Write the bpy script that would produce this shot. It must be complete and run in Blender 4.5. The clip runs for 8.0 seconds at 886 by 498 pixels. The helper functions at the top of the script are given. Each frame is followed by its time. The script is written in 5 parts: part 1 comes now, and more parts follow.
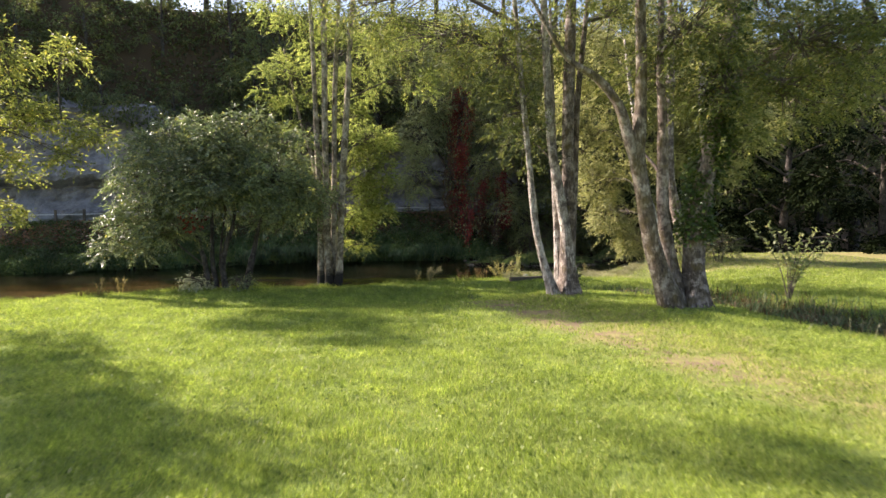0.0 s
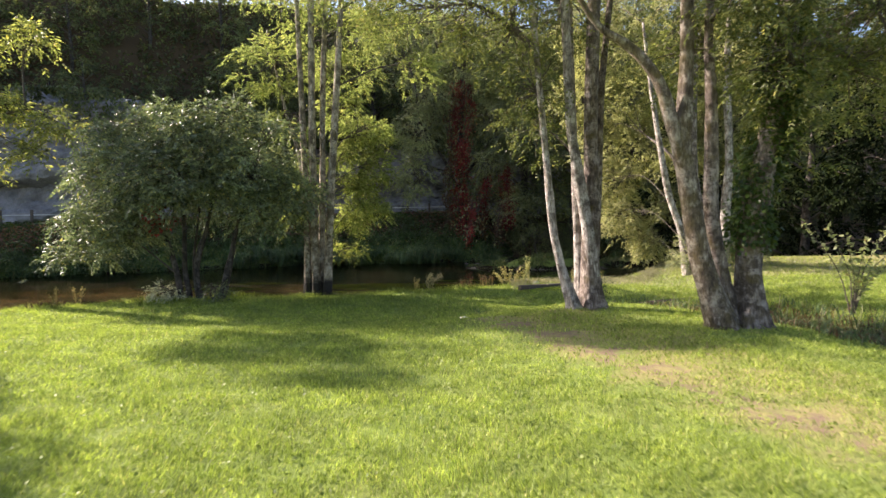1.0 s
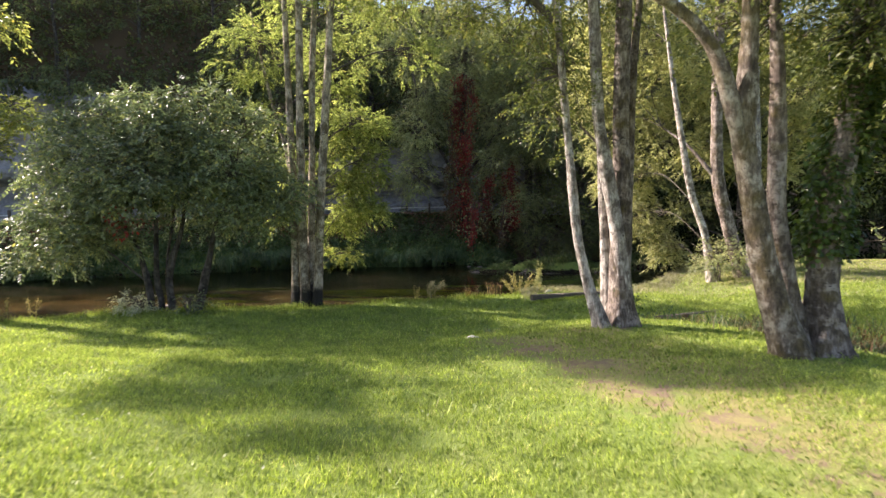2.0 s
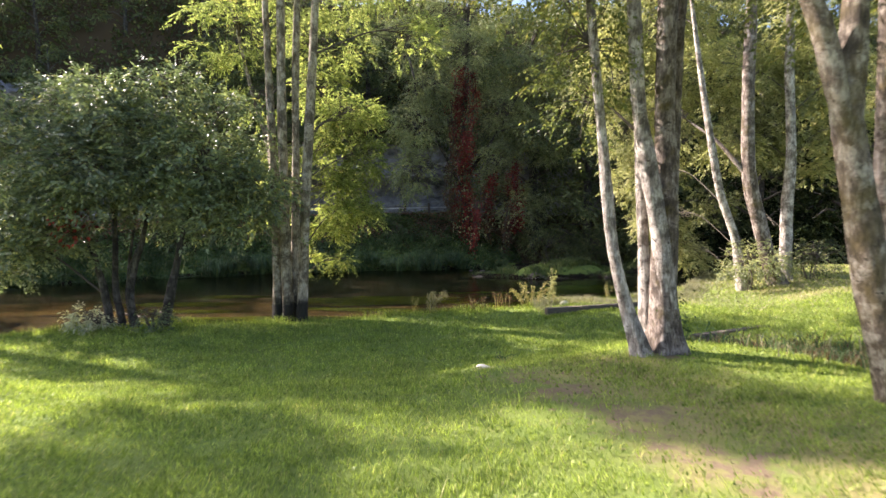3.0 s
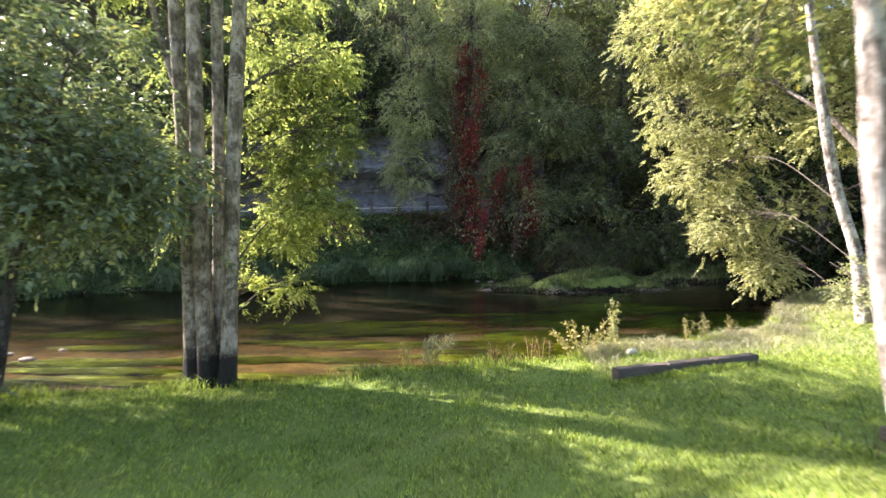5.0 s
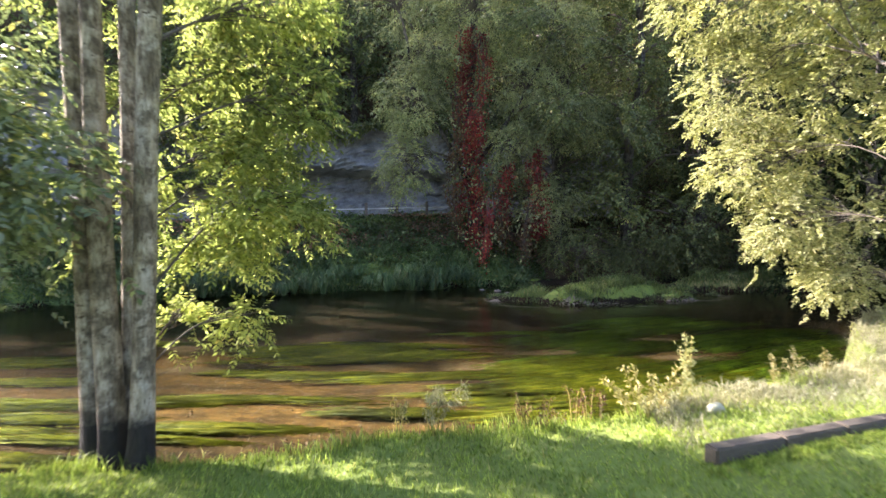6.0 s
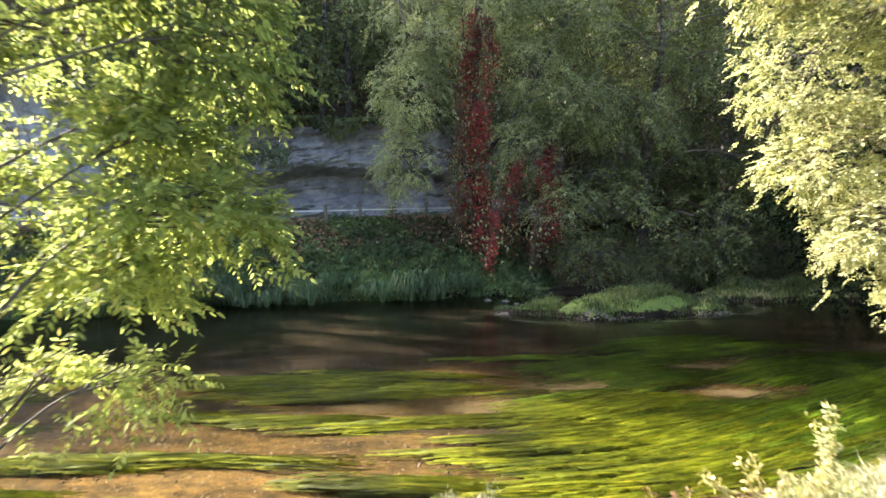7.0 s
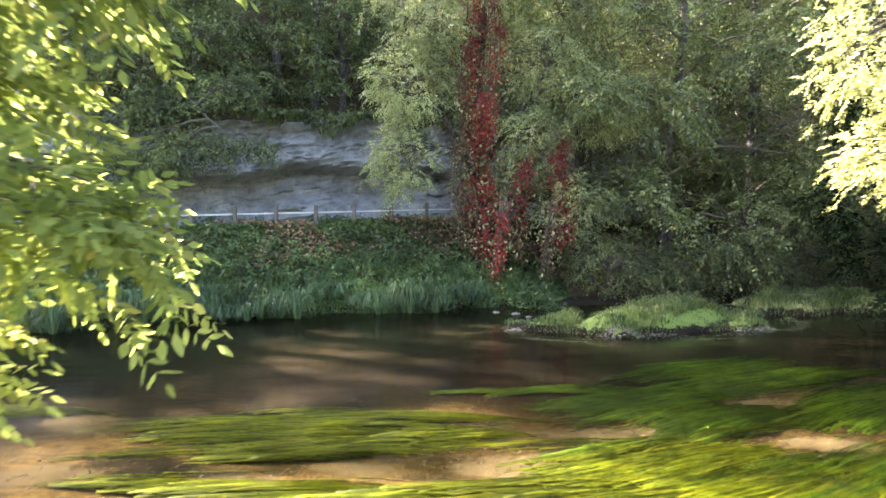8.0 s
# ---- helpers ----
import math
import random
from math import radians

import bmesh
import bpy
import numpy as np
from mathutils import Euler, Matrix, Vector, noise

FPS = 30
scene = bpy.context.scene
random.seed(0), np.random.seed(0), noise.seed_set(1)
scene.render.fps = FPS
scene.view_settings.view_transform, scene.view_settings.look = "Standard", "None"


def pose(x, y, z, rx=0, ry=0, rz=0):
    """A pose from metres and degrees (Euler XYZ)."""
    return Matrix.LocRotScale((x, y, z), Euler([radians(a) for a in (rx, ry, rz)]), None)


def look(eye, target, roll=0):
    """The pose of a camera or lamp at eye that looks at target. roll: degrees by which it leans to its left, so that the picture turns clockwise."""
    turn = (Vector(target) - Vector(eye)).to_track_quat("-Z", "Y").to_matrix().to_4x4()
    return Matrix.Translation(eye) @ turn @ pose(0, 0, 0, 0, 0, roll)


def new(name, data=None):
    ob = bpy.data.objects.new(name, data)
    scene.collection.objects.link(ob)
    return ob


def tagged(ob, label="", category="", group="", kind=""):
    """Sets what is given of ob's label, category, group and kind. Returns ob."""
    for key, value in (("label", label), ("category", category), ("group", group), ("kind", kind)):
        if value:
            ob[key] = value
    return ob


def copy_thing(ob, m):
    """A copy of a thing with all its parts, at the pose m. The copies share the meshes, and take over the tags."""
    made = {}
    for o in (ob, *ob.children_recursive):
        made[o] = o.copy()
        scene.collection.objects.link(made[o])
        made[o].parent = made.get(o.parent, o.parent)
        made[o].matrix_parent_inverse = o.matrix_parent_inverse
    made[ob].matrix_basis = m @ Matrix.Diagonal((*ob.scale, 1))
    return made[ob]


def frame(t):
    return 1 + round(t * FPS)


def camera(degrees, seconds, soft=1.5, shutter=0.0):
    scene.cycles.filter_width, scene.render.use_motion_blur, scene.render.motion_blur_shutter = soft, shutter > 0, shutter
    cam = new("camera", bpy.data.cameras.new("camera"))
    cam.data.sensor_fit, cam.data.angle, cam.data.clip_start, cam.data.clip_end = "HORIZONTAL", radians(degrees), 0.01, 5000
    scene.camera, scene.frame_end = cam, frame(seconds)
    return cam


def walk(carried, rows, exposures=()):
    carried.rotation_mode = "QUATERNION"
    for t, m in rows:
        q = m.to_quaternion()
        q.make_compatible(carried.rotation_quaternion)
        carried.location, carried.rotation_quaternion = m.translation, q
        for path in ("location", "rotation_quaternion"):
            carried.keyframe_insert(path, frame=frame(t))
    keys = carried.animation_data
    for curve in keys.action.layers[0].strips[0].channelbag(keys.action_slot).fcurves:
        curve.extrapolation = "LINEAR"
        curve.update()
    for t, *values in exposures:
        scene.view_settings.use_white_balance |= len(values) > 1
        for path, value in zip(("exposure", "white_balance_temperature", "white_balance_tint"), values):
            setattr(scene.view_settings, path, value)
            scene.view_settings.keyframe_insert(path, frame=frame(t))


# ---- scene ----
cam = camera(73.0, 8.0, soft=1.45, shutter=0.5)
METRES, EYE, TILT, LEAN, TURN = 18.3, 2.0, -3.6, 0.0, 0.0
SIDE = 0.574
ROWS = [
    (0.0, 0.0, 0.0, 0.0, -0.0, 0.0, 0.0),
    (0.5, -0.0018, 0.0574, 0.0063, -0.04, -0.04, 0.01),
    (1.0, -0.0042, 0.1113, 0.0129, -0.08, -0.01, 0.02),
    (1.5, -0.0088, 0.1595, 0.0196, -0.13, -0.03, 0.01),
    (3.0, -0.0182, 0.3111, 0.0398, -0.3, -0.01, 0.05),
    (3.5, -0.0203, 0.37, 0.047, -0.34, -0.08, 0.06),
    (4.0, -0.0233, 0.4373, 0.0556, -0.39, -0.09, 0.07),
    (4.5, -0.0244, 0.5088, 0.0648, -0.46, -0.16, 0.06),
    (6.0, -0.0368, 0.7304, 0.0897, -0.78, -0.02, 0.17),
    (6.5, -0.0416, 0.8005, 0.0982, -0.89, 0.05, 0.15),
    (7.0, -0.0455, 0.8654, 0.1066, -0.99, 0.13, 0.13),
    (7.5, -0.0477, 0.9293, 0.1142, -1.09, 0.22, 0.12),
    (8.0, -0.0568, 0.9904, 0.1217, -1.27, 0.37, 0.1),
]
EXPOSURES = [(0.0, 1.64, 6450, 17), (1.5, 1.71, 6350, 18), (3.0, 2.0, 6200, 17), (4.5, 2.32, 6000, 18), (6.0, 2.8, 5950, 19), (7.0, 3.16, 6000, 18), (8.0, 3.98, 6200, 17)]
walk(cam, [(t, pose(0, 0, EYE, TILT, LEAN, TURN) @ pose(METRES * x * SIDE, METRES * y, METRES * z * SIDE, 90 + pitch * SIDE, roll, yaw * SIDE)) for t, x, y, z, yaw, pitch, roll in ROWS], EXPOSURES)

# ---------------------------------------------------------------- light
SUN_AZ, SUN_EL = 66.0, 33.0     # degrees to the left of straight ahead, and above the horizon
world = bpy.data.worlds.new("sky")
scene.world = world
world.use_nodes = True
wn = world.node_tree
sky = wn.nodes.new("ShaderNodeTexSky")
sky.sky_type, sky.sun_disc = "NISHITA", False
sky.sun_elevation, sky.sun_rotation = radians(SUN_EL), radians(-SUN_AZ)
sky.dust_density = 2.4
wn.links.new(sky.outputs[0], wn.nodes["Background"].inputs[0])
wn.nodes["Background"].inputs[1].default_value = 0.092
sun = bpy.data.lights.new("sun", "SUN")
sun.energy, sun.angle, sun.color = 5.0, radians(0.6), (1.0, 0.87, 0.74)
to_sun = Vector((-math.sin(radians(SUN_AZ)) * math.cos(radians(SUN_EL)), math.cos(radians(SUN_AZ)) * math.cos(radians(SUN_EL)), math.sin(radians(SUN_EL))))
new("sun", sun).matrix_world = look(to_sun * 60, (0, 0, 0))


# ---------------------------------------------------------------- materials
def material(name):
    m = bpy.data.materials.new(name)
    m.use_nodes = True
    return m, m.node_tree, m.node_tree.nodes["Principled BSDF"]


def node(nt, kind, **inputs):
    n = nt.nodes.new(kind)
    for key, value in inputs.items():
        n.inputs[key.replace("_", " ")].default_value = value
    return n


def noise_of(nt, scale, detail=4.0, rough=0.6, stretch=None):
    geo = nt.nodes.new("ShaderNodeNewGeometry")
    vec = geo.outputs["Position"]
    if stretch:
        mp = nt.nodes.new("ShaderNodeMapping")
        mp.inputs["Scale"].default_value = stretch
        nt.links.new(vec, mp.inputs[0])
        vec = mp.outputs[0]
    n = node(nt, "ShaderNodeTexNoise", Scale=scale, Detail=detail, Roughness=rough)
    nt.links.new(vec, n.inputs["Vector"])
    return n.outputs["Fac"]


def ramp(nt, fac, stops):
    r = nt.nodes.new("ShaderNodeValToRGB")
    while len(r.color_ramp.elements) < len(stops):
        r.color_ramp.elements.new(0.5)
    for e, (at, col) in zip(r.color_ramp.elements, stops):
        e.position = at
        e.color = (*col, 1)
    nt.links.new(fac, r.inputs[0])
    return r.outputs[0]


def mix(nt, fac, a, b, blend="MIX"):
    n = nt.nodes.new("ShaderNodeMix")
    n.data_type, n.blend_type = "RGBA", blend
    for sock, v in ((n.inputs[0], fac), (n.inputs[6], a), (n.inputs[7], b)):
        if isinstance(v, bpy.types.NodeSocket):
            nt.links.new(v, sock)
        elif isinstance(v, (int, float)):
            sock.default_value = v
        else:
            sock.default_value = (*v, 1)
    return n.outputs[2]


def bump(nt, height, strength, distance, bsdf):
    b = nt.nodes.new("ShaderNodeBump")
    b.inputs["Strength"].default_value, b.inputs["Distance"].default_value = strength, distance
    nt.links.new(height, b.inputs["Height"])
    nt.links.new(b.outputs[0], bsdf.inputs["Normal"])


def leaf_material(name, dark, light, tint=None, see=0.45, rough=0.45, patch=0.35, fleck=None, uneven=0.32, sheen=0.3):
    """Leaves: each its own shade between two colours, some of the third; light passes through them."""
    m, nt, p = material(name)
    geo = nt.nodes.new("ShaderNodeNewGeometry")
    stops = [(0.0, dark), (0.75, light)] + ([(0.9, light), (0.97, tint)] if tint else [])
    col = ramp(nt, geo.outputs["Random Per Island"], stops)
    big = ramp(nt, noise_of(nt, patch, 3.0), [(0.3, (1 - 1.2 * uneven,) * 3), (0.7, (1 + 0.8 * uneven, 1 + 0.65 * uneven, 1.0))])
    col = mix(nt, 1.0, col, big, "MULTIPLY")
    spot = ramp(nt, noise_of(nt, 1.9, 2.0), [(0.36, (0.74, 0.77, 0.76)), (0.64, (1.2, 1.17, 1.08))])
    col = mix(nt, 0.8, col, spot, "MULTIPLY")
    if fleck:
        small = ramp(nt, noise_of(nt, fleck, 4.0, 0.7), [(0.38, (0.58, 0.64, 0.55)), (0.62, (1.3, 1.26, 1.15))])
        col = mix(nt, 1.0, col, small, "MULTIPLY")
    nt.links.new(col, p.inputs["Base Color"])
    p.inputs["Roughness"].default_value = rough
    p.inputs["Specular IOR Level"].default_value = sheen
    tr = nt.nodes.new("ShaderNodeBsdfTranslucent")
    warm = mix(nt, 1.0, col, (1.3, 1.38, 0.95), "MULTIPLY")
    nt.links.new(warm, tr.inputs[0])
    ms = nt.nodes.new("ShaderNodeMixShader")
    ms.inputs[0].default_value = see
    out = nt.nodes["Material Output"]
    nt.links.new(p.outputs[0], ms.inputs[1])
    nt.links.new(tr.outputs[0], ms.inputs[2])
    nt.links.new(ms.outputs[0], out.inputs[0])
    return m


def bark_material(name, dark, mid, light, moss=0.0, blotch=1.6, wet=None):
    m, nt, p = material(name)
    fine = noise_of(nt, 14.0, 6.0, 0.7, (1.0, 1.0, 0.35))
    col = ramp(nt, fine, [(0.3, dark), (0.5, mid), (0.68, light)])
    patches = ramp(nt, noise_of(nt, blotch * 2.2, 5.0, 0.65), [(0.43, (0.28, 0.25, 0.22)), (0.55, (1, 1, 1))])
    col = mix(nt, 0.8, col, patches, "MULTIPLY")
    lichen = ramp(nt, noise_of(nt, 4.6, 6.0, 0.65), [(0.53, (0, 0, 0)), (0.62, (0.65, 0.65, 0.65))])
    col = mix(nt, lichen, col, light)
    knots = ramp(nt, noise_of(nt, 11.0, 2.0, 0.5, (1.0, 1.0, 1.6)), [(0.66, (0, 0, 0)), (0.71, (1, 1, 1))])
    col = mix(nt, knots, col, dark)
    if moss:
        green = ramp(nt, noise_of(nt, 3.0, 5.0), [(0.62 - moss * 0.3, (0, 0, 0)), (0.7, (1, 1, 1))])
        col = mix(nt, green, col, (0.10, 0.075, 0.02))
    if wet is not None:     # black flood stain with a ragged edge near the water
        geo = nt.nodes.new("ShaderNodeNewGeometry")
        sep = nt.nodes.new("ShaderNodeSeparateXYZ")
        nt.links.new(geo.outputs["Position"], sep.inputs[0])
        edge = node(nt, "ShaderNodeMapRange")
        edge.inputs["From Min"].default_value, edge.inputs["From Max"].default_value = wet, wet + 0.55
        nt.links.new(sep.outputs["Z"], edge.inputs["Value"])
        add = node(nt, "ShaderNodeMath")
        nt.links.new(edge.outputs[0], add.inputs[0])
        nt.links.new(noise_of(nt, 2.6, 6.0, 0.75), add.inputs[1])
        col = mix(nt, ramp(nt, add.outputs[0], [(0.62, (1, 1, 1)), (0.98, (0, 0, 0))]), col, (0.022, 0.019, 0.015))
    crack = noise_of(nt, 38.0, 5.0, 0.75, (1.0, 1.0, 0.22))
    col = mix(nt, 0.85, col, ramp(nt, crack, [(0.36, (0.4, 0.37, 0.34)), (0.52, (1.0, 1.0, 1.0)), (0.7, (1.2, 1.18, 1.15))]), "MULTIPLY")
    nt.links.new(col, p.inputs["Base Color"])
    p.inputs["Roughness"].default_value = 0.9
    bump(nt, crack, 0.9, 0.03, p)
    return m


def plain(name, a, b, scale=8.0, rough=0.85, bumpy=0.3, stretch=None, metal=0.0):
    m, nt, p = material(name)
    n = noise_of(nt, scale, 6.0, 0.65, stretch)
    n2 = noise_of(nt, scale * 0.17, 3.0)
    col = mix(nt, n, a, b)
    col = mix(nt, 0.7, col, ramp(nt, n2, [(0.3, (0.6, 0.6, 0.6)), (0.7, (1.2, 1.2, 1.2))]), "MULTIPLY")
    nt.links.new(col, p.inputs["Base Color"])
    p.inputs["Roughness"].default_value = rough
    p.inputs["Metallic"].default_value = metal
    bump(nt, n, bumpy, 0.05, p)
    return m


def ground_material():
    """Lawn, bare soil, leaf litter, river gravel and road, each where its own mask says."""
    m, nt, p = material("ground")

    def mask(name):
        a = nt.nodes.new("ShaderNodeAttribute")
        a.attribute_name = name
        return a.outputs["Fac"]

    def ragged(name, scale, lo, hi):
        add = node(nt, "ShaderNodeMath")
        add.operation = "ADD"
        nt.links.new(mask(name), add.inputs[0])
        nt.links.new(noise_of(nt, scale, 5.0, 0.65), add.inputs[1])
        return ramp(nt, add.outputs[0], [(lo, (0, 0, 0)), (hi, (1, 1, 1))])

    fine = noise_of(nt, 28.0, 6.0, 0.75)
    mid = noise_of(nt, 1.1, 4.0, 0.6)
    grass = mix(nt, fine, (0.083, 0.125, 0.025), (0.235, 0.30, 0.065))
    grass = mix(nt, ramp(nt, mid, [(0.4, (0, 0, 0)), (0.68, (0.45, 0.45, 0.45))]), grass, (0.17, 0.18, 0.05))
    soil = mix(nt, fine, (0.09, 0.061, 0.038), (0.31, 0.228, 0.148))
    dry = mix(nt, fine, (0.17, 0.15, 0.05), (0.34, 0.30, 0.13))
    grass = mix(nt, ragged("dry", 1.4, 0.75, 1.25), grass, dry)
    litter = mix(nt, fine, (0.035, 0.03, 0.016), (0.12, 0.075, 0.04))
    bed_n = noise_of(nt, 30.0, 5.0, 0.85)
    bed = ramp(nt, bed_n, [(0.32, (0.016, 0.009, 0.004)), (0.5, (0.066, 0.039, 0.011)), (0.7, (0.15, 0.096, 0.031))])
    sand = ramp(nt, noise_of(nt, 0.9, 5.0, 0.7, (0.4, 1.5, 1.0)), [(0.36, (0.38, 0.36, 0.32)), (0.5, (0.85, 0.8, 0.7)), (0.64, (1.5, 1.42, 1.3))])
    bed = mix(nt, 1.0, bed, sand, "MULTIPLY")
    cobble = ramp(nt, noise_of(nt, 6.5, 4.0, 0.7, (0.6, 1.3, 1.0)), [(0.36, (0.38, 0.36, 0.34)), (0.5, (0.85, 0.85, 0.82)), (0.64, (1.4, 1.36, 1.28))])
    bed = mix(nt, 1.0, bed, cobble, "MULTIPLY")
    pale = mix(nt, bed_n, (0.05, 0.033, 0.016), (0.15, 0.104, 0.054))
    road = mix(nt, fine, (0.16, 0.16, 0.17), (0.25, 0.25, 0.26))
    # near-black bed colour: stands for shade and depth in far water and weed gaps
    bed_shade = mix(nt, bed_n, (0.006, 0.0045, 0.003), (0.027, 0.0175, 0.009))
    bed_shade = mix(nt, 1.0, bed_shade, ramp(nt, noise_of(nt, 1.6, 6.0, 0.75, (0.35, 1.4, 1.0)), [(0.4, (0.45, 0.45, 0.45)), (0.62, (1.9, 1.7, 1.45))]), "MULTIPLY")
    bed = mix(nt, ragged("bed_shade", 0.9, 0.75, 1.2), bed, bed_shade)
    bed = mix(nt, ragged("sand", 7.0, 0.72, 1.2), bed, pale)
    col = mix(nt, ragged("soil", 5.0, 0.84, 0.98), grass, soil)
    col = mix(nt, ragged("litter", 1.6, 0.8, 1.1), col, litter)
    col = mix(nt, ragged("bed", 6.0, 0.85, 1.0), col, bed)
    col = mix(nt, ragged("road", 6.0, 0.95, 1.1), col, road)
    nt.links.new(col, p.inputs["Base Color"])
    p.inputs["Roughness"].default_value = 0.95
    p.inputs["Specular IOR Level"].default_value = 0.2
    bump(nt, fine, 0.5, 0.04, p)
    return m


def water_material():
    m, nt, p = material("water")
    nt.nodes.remove(p)
    out = nt.nodes["Material Output"]
    clear = node(nt, "ShaderNodeBsdfRefraction", Color=(0.82, 0.86, 0.72, 1), Roughness=0.0, IOR=1.33)
    gloss = node(nt, "ShaderNodeBsdfGlossy", Roughness=0.04)
    fres = node(nt, "ShaderNodeFresnel", IOR=1.33)
    waves = noise_of(nt, 2.2, 3.0, 0.55, (0.6, 1.5, 1.0))
    b = node(nt, "ShaderNodeBump", Strength=0.3, Distance=0.05)
    nt.links.new(waves, b.inputs["Height"])
    nt.links.new(b.outputs[0], clear.inputs["Normal"])
    nt.links.new(b.outputs[0], gloss.inputs["Normal"])
    nt.links.new(b.outputs[0], fres.inputs["Normal"])
    ms = nt.nodes.new("ShaderNodeMixShader")
    nt.links.new(fres.outputs[0], ms.inputs[0])
    nt.links.new(clear.outputs[0], ms.inputs[1])
    nt.links.new(gloss.outputs[0], ms.inputs[2])
    nt.links.new(ms.outputs[0], out.inputs[0])
    return m


def rock_material():
    m, nt, p = material("limestone")
    n = noise_of(nt, 1.1, 7.0, 0.7, (1.2, 1.2, 0.7))
    fine = noise_of(nt, 9.0, 5.0, 0.7)
    col = ramp(nt, n, [(0.34, (0.13, 0.12, 0.114)), (0.5, (0.24, 0.224, 0.215)), (0.72, (0.37, 0.35, 0.336))])
    col = mix(nt, ramp(nt, fine, [(0.5, (0, 0, 0)), (0.75, (0.6, 0.6, 0.6))]), col, (0.10, 0.11, 0.06))
    nt.links.new(col, p.inputs["Base Color"])
    p.inputs["Roughness"].default_value = 0.95
    bump(nt, n, 0.5, 0.12, p)
    return m


MAT_GROUND, MAT_WATER, MAT_ROCK = ground_material(), water_material(), rock_material()
MAT_ASH = leaf_material("ash_leaves", (0.15, 0.185, 0.065), (0.35, 0.40, 0.165), (0.50, 0.46, 0.20), 0.62, 0.6, sheen=0.1)
MAT_MAPLE = leaf_material("maple_leaves", (0.14, 0.165, 0.05), (0.36, 0.39, 0.14), (0.52, 0.44, 0.12), 0.5)
MAT_SPIT = leaf_material("spit_grass", (0.05, 0.08, 0.03), (0.135, 0.175, 0.07), (0.24, 0.22, 0.12), 0.35, 0.5, 0.9)
MAT_ALDER = leaf_material("alder_leaves", (0.085, 0.11, 0.04), (0.20, 0.22, 0.085), (0.31, 0.28, 0.10), 0.48)
MAT_PALE = leaf_material("pale_leaves", (0.23, 0.245, 0.115), (0.45, 0.455, 0.27), (0.50, 0.46, 0.27), 0.44, 0.6, sheen=0.15)
MAT_DARK = leaf_material("dark_leaves", (0.075, 0.105, 0.06), (0.22, 0.265, 0.16), (0.36, 0.34, 0.13), 0.4, 0.4, sheen=0.8)
MAT_FOREST = leaf_material("forest_leaves", (0.075, 0.10, 0.05), (0.165, 0.195, 0.095), (0.26, 0.24, 0.11), 0.35, 0.5, patch=0.5, uneven=0.5, sheen=0.35)
MAT_WILLOW = leaf_material("willow_leaves", (0.20, 0.23, 0.14), (0.34, 0.37, 0.225), (0.40, 0.36, 0.19), 0.4, patch=0.6, uneven=0.45)
MAT_RED = leaf_material("red_vine_leaves", (0.14, 0.03, 0.034), (0.33, 0.06, 0.07), (0.22, 0.15, 0.07), 0.45, uneven=0.6)
# near-black leaves: the shade at the wood edge is put into their colour
MAT_SHADE_LEAF = leaf_material("shaded_wood_leaves", (0.008, 0.013, 0.007), (0.018, 0.026, 0.013), None, 0.1, 0.9, sheen=0.0)
MAT_IVY = leaf_material("ivy_leaves", (0.025, 0.05, 0.012), (0.08, 0.12, 0.03), None, 0.25, 0.3)
MAT_BLADE = leaf_material("grass_blades", (0.132, 0.185, 0.037), (0.365, 0.44, 0.11), (0.46, 0.43, 0.19), 0.42, 0.5, 0.6, 13.0, 0.12)
MAT_SEDGE = leaf_material("sedge_blades", (0.045, 0.085, 0.04), (0.125, 0.185, 0.088), (0.22, 0.22, 0.12), 0.35)
MAT_HERB = leaf_material("herb_leaves", (0.06, 0.10, 0.045), (0.14, 0.195, 0.085), (0.24, 0.24, 0.11), 0.35, 0.45, uneven=0.45)
MAT_LITTER = leaf_material("leaf_litter", (0.12, 0.065, 0.045), (0.27, 0.155, 0.11), None, 0.2, 0.7)
MAT_DRY = leaf_material("dry_weeds", (0.20, 0.18, 0.07), (0.40, 0.36, 0.16), (0.5, 0.44, 0.25), 0.35)
MAT_CLOVER = leaf_material("clover_leaves", (0.10, 0.15, 0.025), (0.22, 0.28, 0.055), None, 0.35, 0.5)
MAT_SEED = leaf_material("seeding_grass", (0.21, 0.205, 0.125), (0.37, 0.36, 0.255), None, 0.3)
MAT_RUST = leaf_material("rusty_weeds", (0.07, 0.04, 0.022), (0.17, 0.095, 0.055), None, 0.3)
MAT_SILVER = leaf_material("silvery_leaves", (0.30, 0.33, 0.25), (0.56, 0.58, 0.48), None, 0.35, 0.4)
MAT_WEED = leaf_material("water_weed", (0.045, 0.066, 0.004), (0.225, 0.26, 0.012), (0.27, 0.26, 0.02), 0.3, 0.5, 0.45, None, 0.6)
MAT_WEED_GREEN = leaf_material("green_water_weed", (0.03, 0.066, 0.006), (0.15, 0.24, 0.016), (0.22, 0.25, 0.02), 0.3, 0.5, 0.45, None, 0.6)
MAT_BARK = bark_material("grey_bark", (0.11, 0.088, 0.074), (0.37, 0.325, 0.285), (0.70, 0.65, 0.59))
MAT_BARK_MOSS = bark_material("mossy_bark", (0.055, 0.042, 0.03), (0.19, 0.148, 0.11), (0.50, 0.45, 0.375), 0.6)
MAT_BARK_WET = bark_material("flood_stained_bark", (0.14, 0.114, 0.075), (0.37, 0.312, 0.222), (0.57, 0.505, 0.40), 0.0, 1.6, -0.12)
MAT_BARK_BROWN = bark_material("brown_bark", (0.06, 0.045, 0.036), (0.21, 0.165, 0.135), (0.46, 0.40, 0.35), 0.3)
